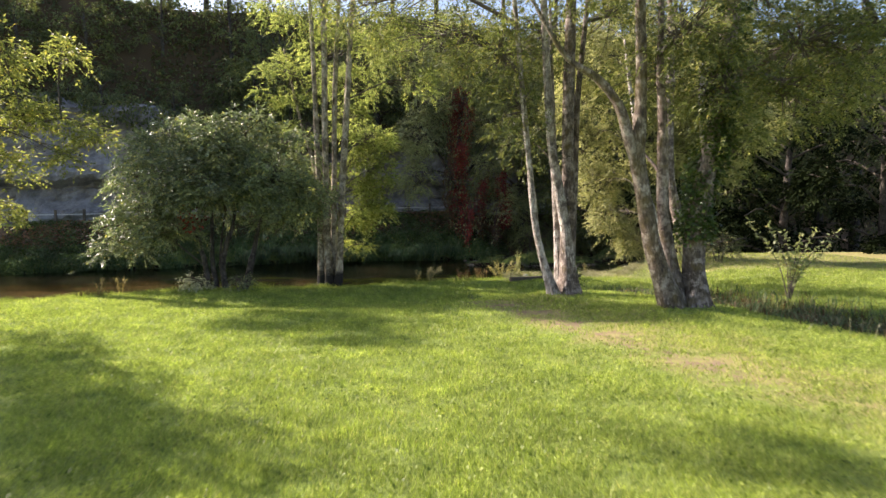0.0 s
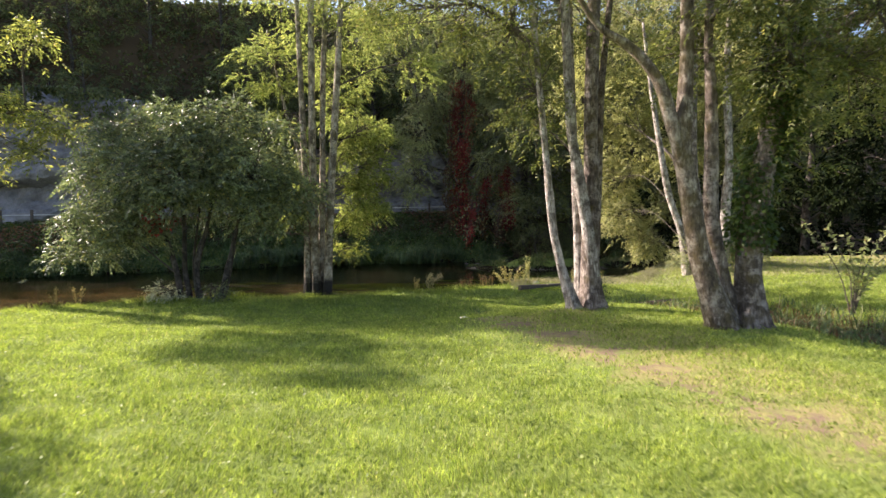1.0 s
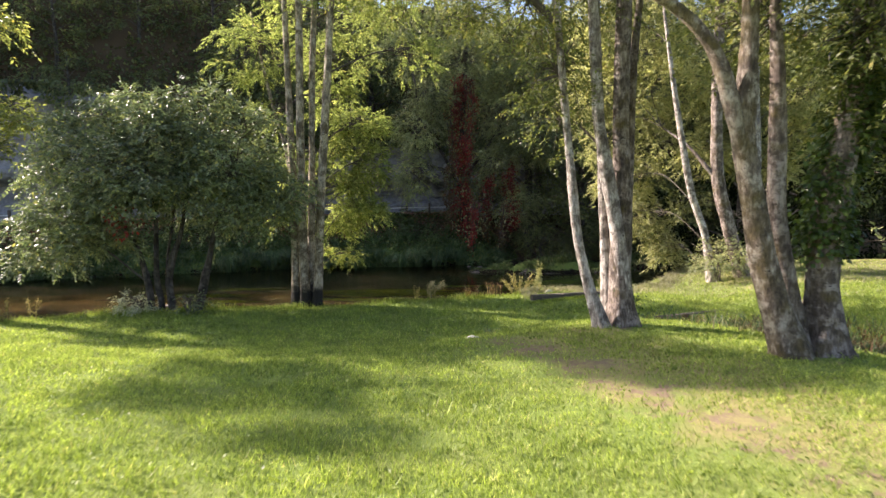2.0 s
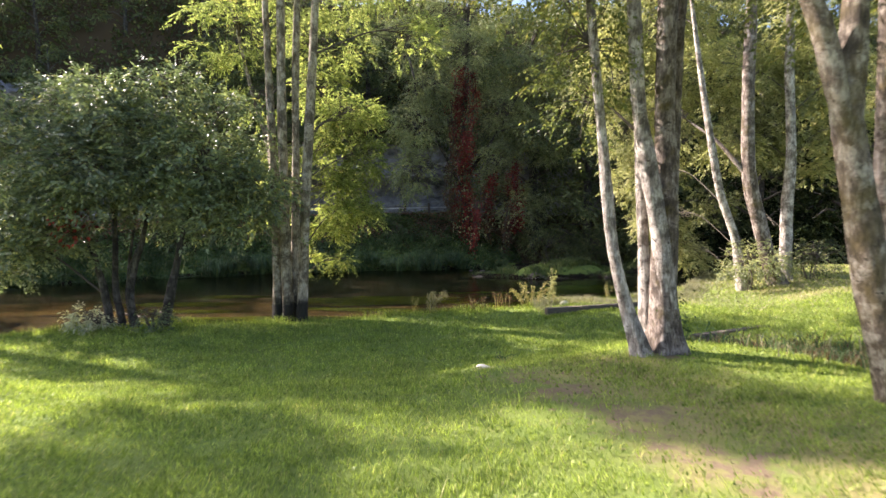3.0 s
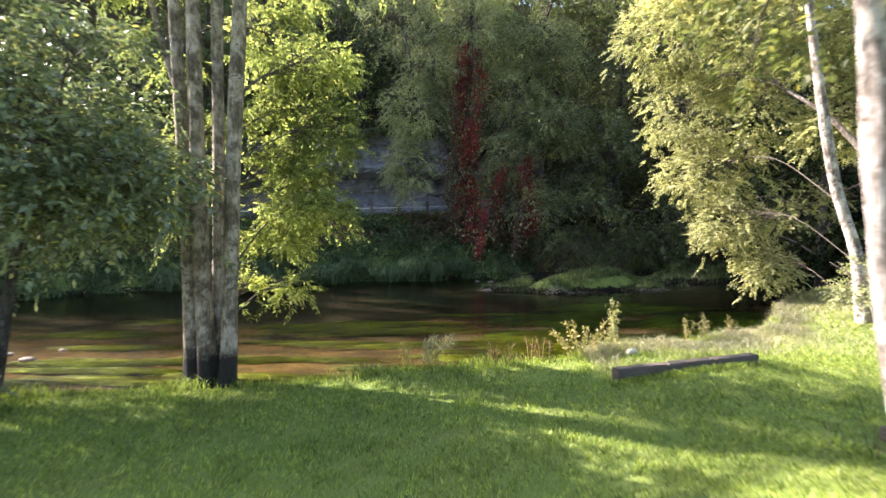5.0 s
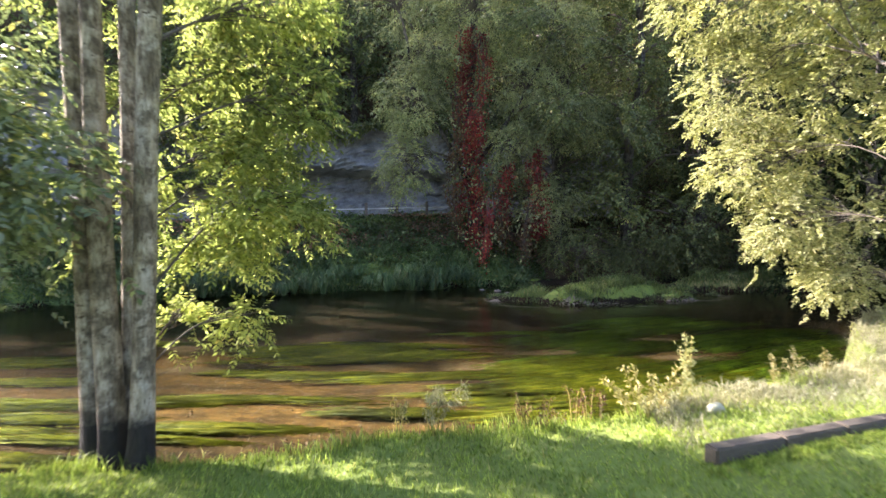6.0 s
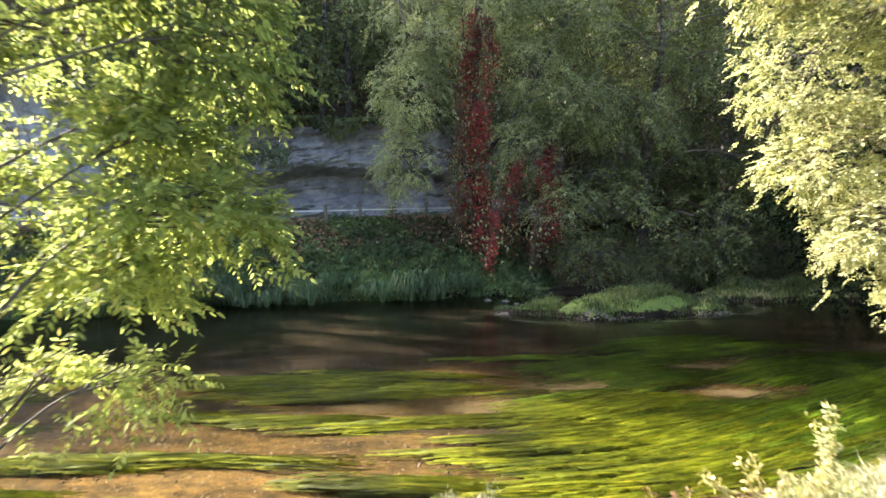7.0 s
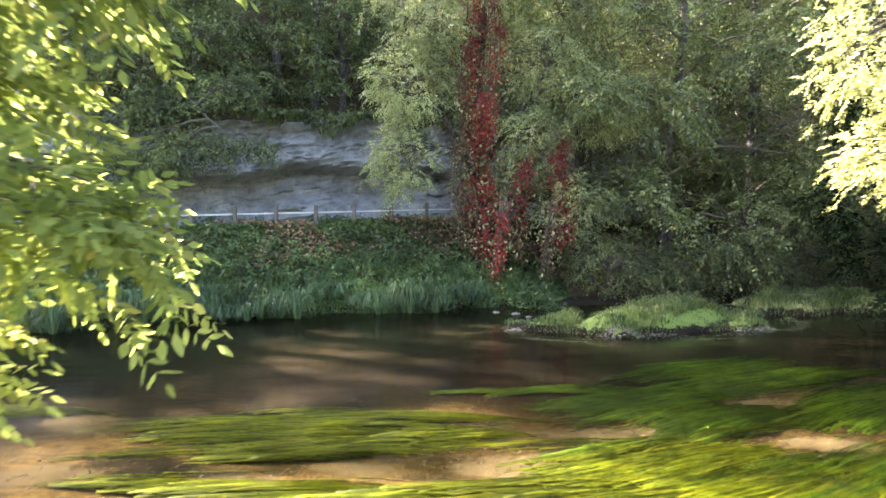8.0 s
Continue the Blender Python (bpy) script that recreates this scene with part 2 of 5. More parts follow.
MAT_BARK_DARK = bark_material("dark_bark", (0.025, 0.02, 0.015), (0.07, 0.058, 0.045), (0.15, 0.13, 0.11))
MAT_TWIG = plain("twigs", (0.05, 0.04, 0.03), (0.14, 0.115, 0.085), 20.0)
MAT_WOOD = plain("weathered_timber", (0.055, 0.043, 0.032), (0.17, 0.14, 0.105), 9.0, 0.85, 0.5, (0.3, 3.0, 3.0))
MAT_RAIL = plain("bleached_timber", (0.42, 0.41, 0.40), (0.62, 0.61, 0.59), 5.0, 0.6, 0.1)
MAT_STONE = plain("pale_stone", (0.32, 0.30, 0.26), (0.58, 0.56, 0.50), 9.0, 0.9, 0.5)
MAT_GRAVEL = plain("dry_gravel", (0.10, 0.078, 0.06), (0.25, 0.205, 0.165), 12.0, 0.9, 0.5)
MAT_PEBBLE = plain("river_pebbles", (0.035, 0.021, 0.009), (0.15, 0.095, 0.042), 3.0, 0.7, 0.2)
MAT_BOLLARD = plain("lichened_stone", (0.42, 0.42, 0.28), (0.62, 0.60, 0.44), 9.0, 0.9, 0.4)

RNG = np.random.default_rng(7)


# ---------------------------------------------------------------- mesh tools
class Soup:
    """Gathers vertices and faces for one mesh."""

    def __init__(self):
        self.v, self.f, self.n = [], [], 0

    def add(self, verts, faces):
        verts = np.asarray(verts, float).reshape(-1, 3)
        self.v.append(verts)
        self.f.append(np.asarray(faces, int) + self.n)
        self.n += len(verts)

    def mesh(self, name, mat, smooth=False):
        me = bpy.data.meshes.new(name)
        v = np.concatenate(self.v)
        loops = np.concatenate([f.ravel() for f in self.f])
        sizes = np.concatenate([np.full(len(f), f.shape[1]) for f in self.f])
        me.vertices.add(len(v))
        me.vertices.foreach_set("co", v.ravel())
        me.loops.add(len(loops))
        me.loops.foreach_set("vertex_index", loops.astype(np.int32))
        me.polygons.add(len(sizes))
        me.polygons.foreach_set("loop_start", np.concatenate([[0], np.cumsum(sizes)[:-1]]).astype(np.int32))
        me.update(calc_edges=True)
        me.validate()
        me.materials.append(mat)
        me.polygons.foreach_set("use_smooth", np.full(len(me.polygons), smooth))
        return me


def part(name, soup, mat, parent, label="", smooth=False):
    ob = new(name, soup.mesh(name, mat, smooth))
    if parent is not None:
        ob.parent = parent
    if label:
        tagged(ob, label)
    return ob


def thing(name, place, label, category, group="", kind=""):
    ob = new(name)
    ob.location = place
    ob.empty_display_size = 0.2
    return tagged(ob, label, category, group, kind)


def spline(points, n):
    """n places along a smooth line through the points."""
    p = np.asarray(points, float)
    p = np.vstack([2 * p[0] - p[1], p, 2 * p[-1] - p[-2]])
    out = []
    for u in np.linspace(0, len(p) - 3 - 1e-6, n):
        i, t = int(u), u - int(u)
        a, b, c, d = p[i:i + 4]
        out.append(0.5 * (2 * b + (c - a) * t + (2 * a - 5 * b + 4 * c - d) * t * t + (3 * b - a - 3 * c + d) * t ** 3))
    return np.array(out)


def tube(soup, points, radii, sides=8, rough=0.0, flare=0.0):
    """A tapered, slightly uneven limb along the points."""
    p = np.asarray(points, float)
    n = len(p)
    r = np.interp(np.linspace(0, 1, n), np.linspace(0, 1, len(radii)), radii)
    d = np.gradient(p, axis=0)
    d /= np.linalg.norm(d, axis=1)[:, None] + 1e-9
    ref = np.where(np.abs(d[:, 2:3]) > 0.9, np.array([[1.0, 0, 0]]), np.array([[0, 0, 1.0]]))
    a = np.cross(d, ref)
    a /= np.linalg.norm(a, axis=1)[:, None] + 1e-9
    b = np.cross(d, a)
    ang = np.linspace(0, 2 * np.pi, sides, endpoint=False)
    ph = RNG.uniform(0, 6.28, 3)
    ring = np.cos(ang)[None, :, None] * a[:, None] + np.sin(ang)[None, :, None] * b[:, None]
    k = np.ones((n, sides))
    if rough:
        h = np.arange(n)[:, None]
        k += rough * (np.sin(2 * ang[None] + h * 0.31 + ph[0]) + 0.6 * np.sin(3 * ang[None] - h * 0.47 + ph[1])) + RNG.normal(0, rough * 0.35, (n, sides))
    if flare:
        low = np.exp(-np.maximum(p[:, 2:3].ravel() - p[0, 2], 0) / 0.42)[:, None]
        k += flare * low * (0.7 + 0.5 * np.sin(5 * ang[None] + ph[2]))
    v = p[:, None] + ring * (r[:, None] * k)[..., None]
    i = np.arange(n - 1)[:, None] * sides
    j = np.arange(sides)[None]
    j2 = (j + 1) % sides
    f = np.stack([i + j, i + j2, i + sides + j2, i + sides + j], -1).reshape(-1, 4)
    soup.add(v.reshape(-1, 3), f)
    soup.add(p[-1:] + d[-1:] * r[-1], np.zeros((0, 3), int))
    tip = np.stack([np.full(sides, soup.n - 1), (n - 1) * sides + j[0], (n - 1) * sides + j2[0]], -1)
    tip[:, 1:] += soup.n - 1 - n * sides
    soup.f.append(tip)


def unit(v):
    return v / (np.linalg.norm(v, axis=-1, keepdims=True) + 1e-9)


def leaves(soup, at, way, length, width, fine=False, droop=0.3):
    """A leaf at each place, pointing along its way, folded along its rib."""
    n = len(at)
    way = unit(way + np.array([0, 0, -droop]))
    side = unit(np.cross(way, RNG.normal(0, 1, (n, 3)) * 0.6 + np.array([0, 0, 1.0])))
    up = np.cross(side, way)
    L = length * RNG.uniform(0.7, 1.25, (n, 1))
    W = width * RNG.uniform(0.75, 1.2, (n, 1)) * 0.5
    base, tip = at, at + way * L - up * L * 0.12
    if fine:
        r1, r2 = at + way * L * 0.35 + up * W * 0.25, at + way * L * 0.7
        v = np.stack([base, r1 + side * W - up * W * 0.35, r2 + side * W * 0.75 - up * W * 0.5, tip, r2 - side * W * 0.75 - up * W * 0.5, r1 - side * W - up * W * 0.35], 1)
        f = np.array([[0, 1, 5], [1, 2, 4], [1, 4, 5], [2, 3, 4]])
        k = 6
    else:
        m = at + way * L * 0.45
        v = np.stack([base, m + side * W, tip, m - side * W], 1)
        f = np.array([[0, 1, 2], [0, 2, 3]])
        k = 4
    soup.add(v.reshape(-1, 3), (f[None] + np.arange(n)[:, None, None] * k).reshape(-1, 3))


def sprays(soup, at, way, size, count, leaf, fine=False, droop=0.5, slim=0.44):
    """Feathered leaves: count leaflets in pairs along a stalk of that size at each place."""
    n = len(at)
    way = unit(way)
    side = unit(np.cross(way, np.array([0, 0, 1.0]) + RNG.normal(0, 0.4, (n, 3))))
    for k in range(count):
        t = (k // 2 + 1) / (count / 2 + 0.5)
        s = 0.0 if k == count - 1 else (1 if k % 2 else -1)
        down = np.zeros((n, 3))
        down[:, 2] = -droop * size * t * t * 0.6
        leaves(soup, at + way * size * t + down, way * (0.55 if s else 1.0) + side * s, leaf, leaf * slim, fine, droop)


def blob(n, centre, radii, shell=0.55):
    """n places inside an ellipsoid, more of them near its skin."""
    d = unit(RNG.normal(0, 1, (n, 3)))
    r = (shell + (1 - shell) * RNG.uniform(0, 1, (n, 1))) ** 0.8
    return np.asarray(centre) + d * r * np.asarray(radii), d


def crown(leaf_soup, limbs, lobes, stems, leaf=0.075, spray=0.22, count=7, per=1.0, fine=False, limb=0.05, clump=0.36, droop=0.22, twigs=True, slim=0.44):
    """Foliage in lobes (centre, radii, clumps): each lobe hangs on a limb from the nearest stem, each clump on a twig."""
    joints = np.concatenate(stems)
    for centre, radii, clumps in lobes:
        centre, radii = np.asarray(centre, float), np.asarray(radii, float)
        twig_soup = Soup()
        limbs.append(twig_soup)
        low = joints[joints[:, 2] < centre[2] + 0.3]
        low = low if len(low) else joints
        cost = np.linalg.norm(low - centre, axis=1) + 0.5 * np.abs(centre[2] - 1.0 - low[:, 2])
        root = low[np.argmin(cost)]
        bend = (root + centre) / 2 + np.array([0, 0, 0.25 * np.linalg.norm(centre - root)]) * 0.6 + RNG.normal(0, 0.12, 3)
        line = spline([root, bend, centre], 12)
        thick = limb * float(np.clip(radii.mean(), 0.4, 1.2))
        tube(twig_soup, line, [thick, thick * 0.35], 6, 0.05)
        spots, _ = blob(clumps, centre, radii)
        for c in spots:
            start = line[RNG.integers(5, 12)]
            twig = [start, c] if not twigs else spline([start, (start + c) / 2 + RNG.normal(0, 0.1, 3) + np.array([0, 0, 0.08]), c], 5)
            if twigs:
                tube(twig_soup, twig, [limb * 0.28, 0.004], 4)
            m = max(3, int(RNG.poisson(16 * per)))
            face = unit(unit((c - centre) / radii) * 0.55 + np.array([0, 0, 0.9]) + RNG.normal(0, 0.15, 3))
            across = unit(np.cross(face, RNG.normal(0, 1, 3)))
            flat = RNG.normal(0, clump * 0.5, (m, 2))
            at = c + flat[:, :1] * across + flat[:, 1:] * np.cross(face, across) + face * RNG.normal(0, clump * 0.13, (m, 1)) - np.array([0, 0, 0.5]) * (flat ** 2).sum(1, keepdims=True) / clump
            out = unit(at - c) * 0.8 + unit(c - centre) * 0.5 + RNG.normal(0, 0.4, (m, 3))
            sprays(leaf_soup, at, out, spray, count, leaf, fine and centre[2] < 6.0, droop, slim)


def tree(name, place, stems, lobes, bark, foliage, label, category="tree", bark_label="", sides=14, flare=0.5, extra=(), **kw):
    """stems: (points, radii). lobes: see crown(). extra: (name, soup, material, label)."""
    ob = thing(name, place, label, category)
    o = np.asarray(place, float)
    lines = []
    for points, radii, *own in stems:
        pts = spline(points, max(10, int(len(points) * 7)))
        lines.append(pts)
        s = Soup()
        tube(s, pts - o, radii, sides, 0.06, flare if pts[0, 2] < o[2] else 0.0)
        part("trunk", s, own[0] if own else bark, ob, bark_label, True)
    limbs, green = [], Soup()
    crown(green, limbs, lobes, lines, **kw)
    green.v = [v - o for v in green.v]
    for s in limbs:
        s.v = [v - o for v in s.v]
        part("limb", s, MAT_TWIG, ob, "", True)
    part("crown", green, foliage, ob)
    for n2, s2, m2, l2 in extra:
        s2.v = [v - o for v in s2.v]
        tagged(part(n2, s2, m2, ob), l2, kind="stuff")
    return ob


# ---------------------------------------------------------------- the lie of the land
WATER_Z = -1.12


def smooth(e0, e1, x):
    t = np.clip((x - e0) / (e1 - e0), 0, 1)
    return t * t * (3 - 2 * t)


def near_bank(x):
    return np.interp(x, [-60, -30, -20.5, -17, -13.5, -11.6, -8.6, -4.2, -2, 2, 3.1, 6.5, 8.0, 10, 15, 40], [8, 16, 22.5, 18.5, 15.3, 15.9, 17.6, 19.4, 19.65, 20.35, 21.1, 22.9, 25.3, 27.0, 29.0, 32.0])


def far_bank(x):
    return 0.28 * np.sin(1.3 * np.asarray(x)) + 0.16 * np.sin(3.1 * np.asarray(x) + 1) + np.interp(x, [-60, -40, -21, -9.2, -3.7, 1.6, 4.0, 9.0, 16, 40], [20, 24, 29.8, 36.2, 37.5, 38.9, 38.7, 38.9, 41, 46])


def bend(x):
    """How far the far bank, the road and the hill come forward there."""
    return np.interp(x, [-80, -60, -40, -21, -9.2, 1.6, 40], [-19, -17, -13.5, -8.3, -3.2, 0, 2])


def road_z(x):
    return np.interp(x, [-60, -27, -12, 0, 5], [1.0, 1.15, 1.45, 1.75, 1.8])


def wobble(x, y, s):
    return np.sin(x * 1.3 * s + 1.7 * np.sin(y * 0.9 * s)) * 0.5 + np.sin(y * 1.7 * s + 1.3 * np.sin(x * 1.1 * s + 2)) * 0.5


def spit(x, y):
    """Height share of the grassy spit off the far bank."""
    w = 0.35 * wobble(x, y, 1.1) + 0.2 * wobble(x + 3, y, 2.7)
    a = np.clip(1 - ((x - 6.0) / 4.8) ** 2 - ((y - 35.7 - 0.14 * (x - 7)) / 1.8) ** 2 + w, 0, 1)
    b = np.clip(1 - ((x - 13) / 5.0) ** 2 - ((y - 38.4) / 1.8) ** 2 + w, 0, 1)
    return np.maximum(a ** 0.75, b ** 0.75)


def ditch(x, y):
    """Share of the overgrown ditch that runs beside the lawn."""
    t = np.clip(((x - 5.0) * 3.6 + (y - 16.6) * -8.0) / (3.6 ** 2 + 8.0 ** 2), 0, 1)
    d = np.hypot(x - 5.0 - 3.6 * t, y - 16.6 + 8.0 * t)
    return np.exp(-(d / 0.8) ** 2)


def land(x, y):
    x, y = np.asarray(x, float), np.asarray(y, float)
    lawn = 0.03 - 0.39 * smooth(0, 1, (y - 12.0 - 0.7 * np.clip(x, -1, 3)) / 3.4)
    lawn = lawn + (0.0 - lawn) * smooth(7.2, 10.5, x)
    lawn = lawn + 0.18 * np.exp(-((x - 3.4) / 2.4) ** 2 - ((y - 19.4) / 1.5) ** 2)
    lawn = lawn + 0.14 * np.exp(-((x - 4.65) / 1.5) ** 2 - ((y - 11.6) / 1.4) ** 2) + 0.05 * np.exp(-((x - 2.95) / 1.0) ** 2 - ((y - 14.0) / 0.9) ** 2)
    lawn = lawn - 0.14 * np.exp(-((x + 3.7) / 1.5) ** 2 - ((y - 19.6) / 0.9) ** 2)
    lawn = lawn + 0.02 * wobble(x, y, 0.6) - 0.32 * ditch(x, y)
    bed = -1.62 + 0.05 * wobble(x, y, 0.9)
    rise = np.clip(y - far_bank(x), 0, None)
    left = 1 - smooth(0.5, 5.0, x)
    run = np.clip(rise / np.maximum(43.3 + bend(x) - far_bank(x), 1.0), 0, 1)
    slope = (WATER_Z - 0.1 + (road_z(x) + 0.1 - WATER_Z) * run ** 0.85) * left + (WATER_Z - 0.1 + 0.16 * np.minimum(rise, 12.0)) * (1 - left)
    shelf = road_z(x)
    yy = y - bend(x)
    far = np.where(left > 0.5, np.minimum(slope, shelf), np.minimum(slope, 1.2)) + 0.05 * wobble(x, y, 0.8) * smooth(0, 2, rise)
    hill = smooth(51.6, 52.8, yy) * 5.5 + smooth(52.4, 62, yy) * 13.2 + np.clip(yy - 62, 0, 40) * 0.12
    hill = hill + 5.5 * smooth(-36, -44, x) * smooth(53, 62, yy)
    far = far + hill + 0.6 * wobble(x, y, 0.25) * smooth(51, 54, yy)
    s1 = smooth(-0.15, 0.55, y - near_bank(x) + 0.14 * wobble(x, y, 1.4))
    s2 = smooth(-0.8, 0.15, y - far_bank(x) + 0.2 * wobble(x, y, 1.1))
    z = lawn * (1 - s1) + bed * s1
    z = z * (1 - s2) + far * s2
    return np.maximum(z, np.where(spit(x, y) > 0, -1.6 + 1.0 * spit(x, y) + 0.05 * wobble(x, y, 1.3), -9))


def soil_share(x, y):
    t = np.clip(((x - 0.6) * 3.0 + (y - 13.2) * -6.5) / (3.0 ** 2 + 6.5 ** 2), 0, 1)
    d = np.hypot(x - 0.6 - 3.0 * t, y - 13.2 + 6.5 * t)
    trunk = np.minimum(np.hypot(x - 2.9, y - 13.9), np.hypot(x - 4.7, y - 11.5))
    bare = np.zeros_like(d)
    for sx, sy, r in ((0.65, 13.0, 0.5), (1.2, 12.4, 0.6), (1.9, 11.5, 0.75), (2.2, 10.3, 0.7), (2.7, 9.4, 0.65), (3.3, 7.7, 0.7), (0.4, 14.1, 0.4)):
        bare = np.maximum(bare, np.exp(-(((x - sx) / r) ** 2 + ((y - sy) / (r * 0.6)) ** 2)))
    return np.maximum(np.maximum(0.36 * np.exp(-(d / 0.9) ** 2), 0.5 * bare), 0.45 * np.exp(-(trunk / 0.6) ** 2))


def dry_share(x, y):
    t = np.clip(((x - 1.5) * 3.0 + (y - 13.0) * -7.5) / (3.0 ** 2 + 7.5 ** 2), 0, 1)
    d = np.hypot(x - 1.9 - 3.0 * t, y - 13.0 + 7.5 * t)
    return np.clip(0.5 * np.exp(-(d / 1.8) ** 2) + 0.5 * smooth(7.5, 9.5, x) * smooth(19, 22, y), 0, 1)


SAND = ((-5.85, 25.84, 1.03, 0.38), (-3.27, 25.79, 0.75, 0.16), (-1.75, 26.17, 0.65, 0.2), (0.26, 26.22, 0.92, 0.45),
        (2.17, 27.27, 1.49, 0.38), (5.32, 28.7, 0.86, 0.35), (5.23, 26.84, 0.92, 0.33), (-6.14, 27.75, 0.92, 0.5))
WEED = ((-3.46, 27.55, 1.9, 0.95), (-1.27, 27.7, 1.8, 0.5), (-0.41, 27.12, 1.4, 0.3), (-4.71, 26.22, 0.9, 0.45), (-3.18, 26.5, 1.3, 0.25), (-1.55, 25.36, 1.5, 0.32), (-1.27, 26.7, 0.8, 0.22), (-4.71, 24.12, 1.0, 0.16), (-3.94, 22.59, 1.7, 0.2), (-0.89, 23.26, 0.8, 0.3), (2.46, 24.31, 3.0, 1.6), (2.84, 25.93, 2.4, 0.9),
        (5.32, 25.26, 2.4, 1.5), (3.98, 27.75, 1.1, 0.75), (6.56, 27.84, 1.1, 0.8), (3.03, 28.7, 1.9, 0.8), (8.19, 28.51, 1.8, 1.2), (5.89, 30.04, 2.6, 0.8), (-8.05, 28.22, 1.2, 0.45), (-9.39, 26.6, 1.6, 0.5), (-8.24, 25.07, 1.2, 0.35), (7.8, 26.5, 1.4, 0.9), (0.83, 29.37, 1.4, 0.3), (5.51, 31.28, 1.4, 0.5))
WEED += ((-8.5, 20.6, 1.6, 0.3), (-9.6, 22.0, 1.6, 0.3), (-6.5, 21.3, 1.6, 0.25), (-5.2, 22.1, 1.5, 0.2), (-10.6, 20.0, 1.3, 0.3), (-7.4, 23.0, 1.5, 0.2), (-2.2, 25.5, 1.6, 0.25), (0.6, 25.5, 1.2, 0.3), (1.5, 26.75, 0.9, 0.22), (-4.4, 25.9, 1.3, 0.4), (-2.6, 26.7, 1.6, 0.3), (-0.9, 26.9, 1.3, 0.3), (-1.2, 25.2, 1.6, 0.3), (-6.5, 23.8, 1.9, 0.3), (-3.0, 23.9, 1.3, 0.2), (-7.6, 22.3, 1.6, 0.3), (-8.4, 23.6, 1.4, 0.3))


def patches(x, y, spots):
    """1 in the middle of each patch, 0 from its rim on."""
    out = np.zeros_like(np.asarray(x, float))
    w = 0.4 * wobble(x * 0.6, y, 2.3) + 0.25 * wobble(x * 0.6 + 4, y, 5.3)
    for cx, cy, rx, ry in spots:
        out = np.maximum(out, np.clip(1.25 - ((x - cx) / rx) ** 2 - ((y - cy) / ry) ** 2 + w, 0, 1))
    return out


def weed_share(x, y):
    return np.clip(patches(x, y, WEED) - 1.6 * patches(x, y, SAND), 0, 1)


def make_ground():
    xs = np.concatenate([-np.geomspace(700, 45, 10), np.arange(-42, -16, 1.0), np.arange(-16, 16, 0.2), np.arange(16, 42, 1.0), np.geomspace(45, 700, 10)])
    ys = np.concatenate([-np.geomspace(700, 8, 10), np.arange(-6, 16, 0.4), np.arange(16, 42, 0.2), np.arange(42, 66, 0.5), np.geomspace(67, 900, 12)])
    X, Y = np.meshgrid(xs, ys)
    Z = land(X, Y)
    s = Soup()
    nx, ny = len(xs), len(ys)
    i = np.arange(ny - 1)[:, None] * nx + np.arange(nx - 1)[None]
    s.add(np.stack([X, Y, Z], -1).reshape(-1, 3), np.stack([i, i + 1, i + nx + 1, i + nx], -1).reshape(-1, 4))
    me = s.mesh("ground", MAT_GROUND, True)
    x, y, z = X.ravel(), Y.ravel(), Z.ravel()
    masks = {
        "soil": soil_share(x, y),
        "dry": dry_share(x, y),
        "litter": np.clip(smooth(0.2, 2.5, y - far_bank(x)) * (1 - smooth(43.0, 43.4, y - bend(x)) * (x < 2)) + smooth(50, 51, y - bend(x)) + 0.8 * ditch(x, y), 0, 1) * 0.75,
        "bed": smooth(-0.85, -1.1, z) * (y < 43),
        "road": ((y - bend(x) > 44.6) & (y - bend(x) < 47.4) & (x < 3)).astype(float),
        "sand": 0.62 * patches(x, y, SAND),
        # where shade is painted on the bed: beneath the weed and over the far half
        "bed_shade": 0.62 * smooth(0.1, 0.6, weed_share(x, y)) + smooth(27.2, 29.6, y + 0.6 * wobble(x, y, 0.7) - 0.12 * x) * 0.8,
    }
    for name, values in masks.items():
        me.attributes.new(name, "FLOAT", "POINT").data.foreach_set("value", values.astype(np.float32))
    return tagged(new("ground", me), "mown sunlit lawn falling to a gravel stream bed, road shelf and wooded hill", "ground", kind="structure")


make_ground()


def make_water():
    s = Soup()
    xs, ys = np.linspace(-70, 70, 60), np.linspace(3, 48, 30)
    X, Y = np.meshgrid(xs, ys)
    i = np.arange(29)[:, None] * 60 + np.arange(59)[None]
    s.add(np.stack([X, Y, np.full_like(X, WATER_Z)], -1).reshape(-1, 3), np.stack([i, i + 1, i + 61, i + 60], -1).reshape(-1, 4))
    ob = new("water", s.mesh("water", MAT_WATER, True))
    ob.visible_shadow = False
    return tagged(ob, "clear shallow stream water with faint ripples over weed and gravel", "stream", kind="structure")


make_water()


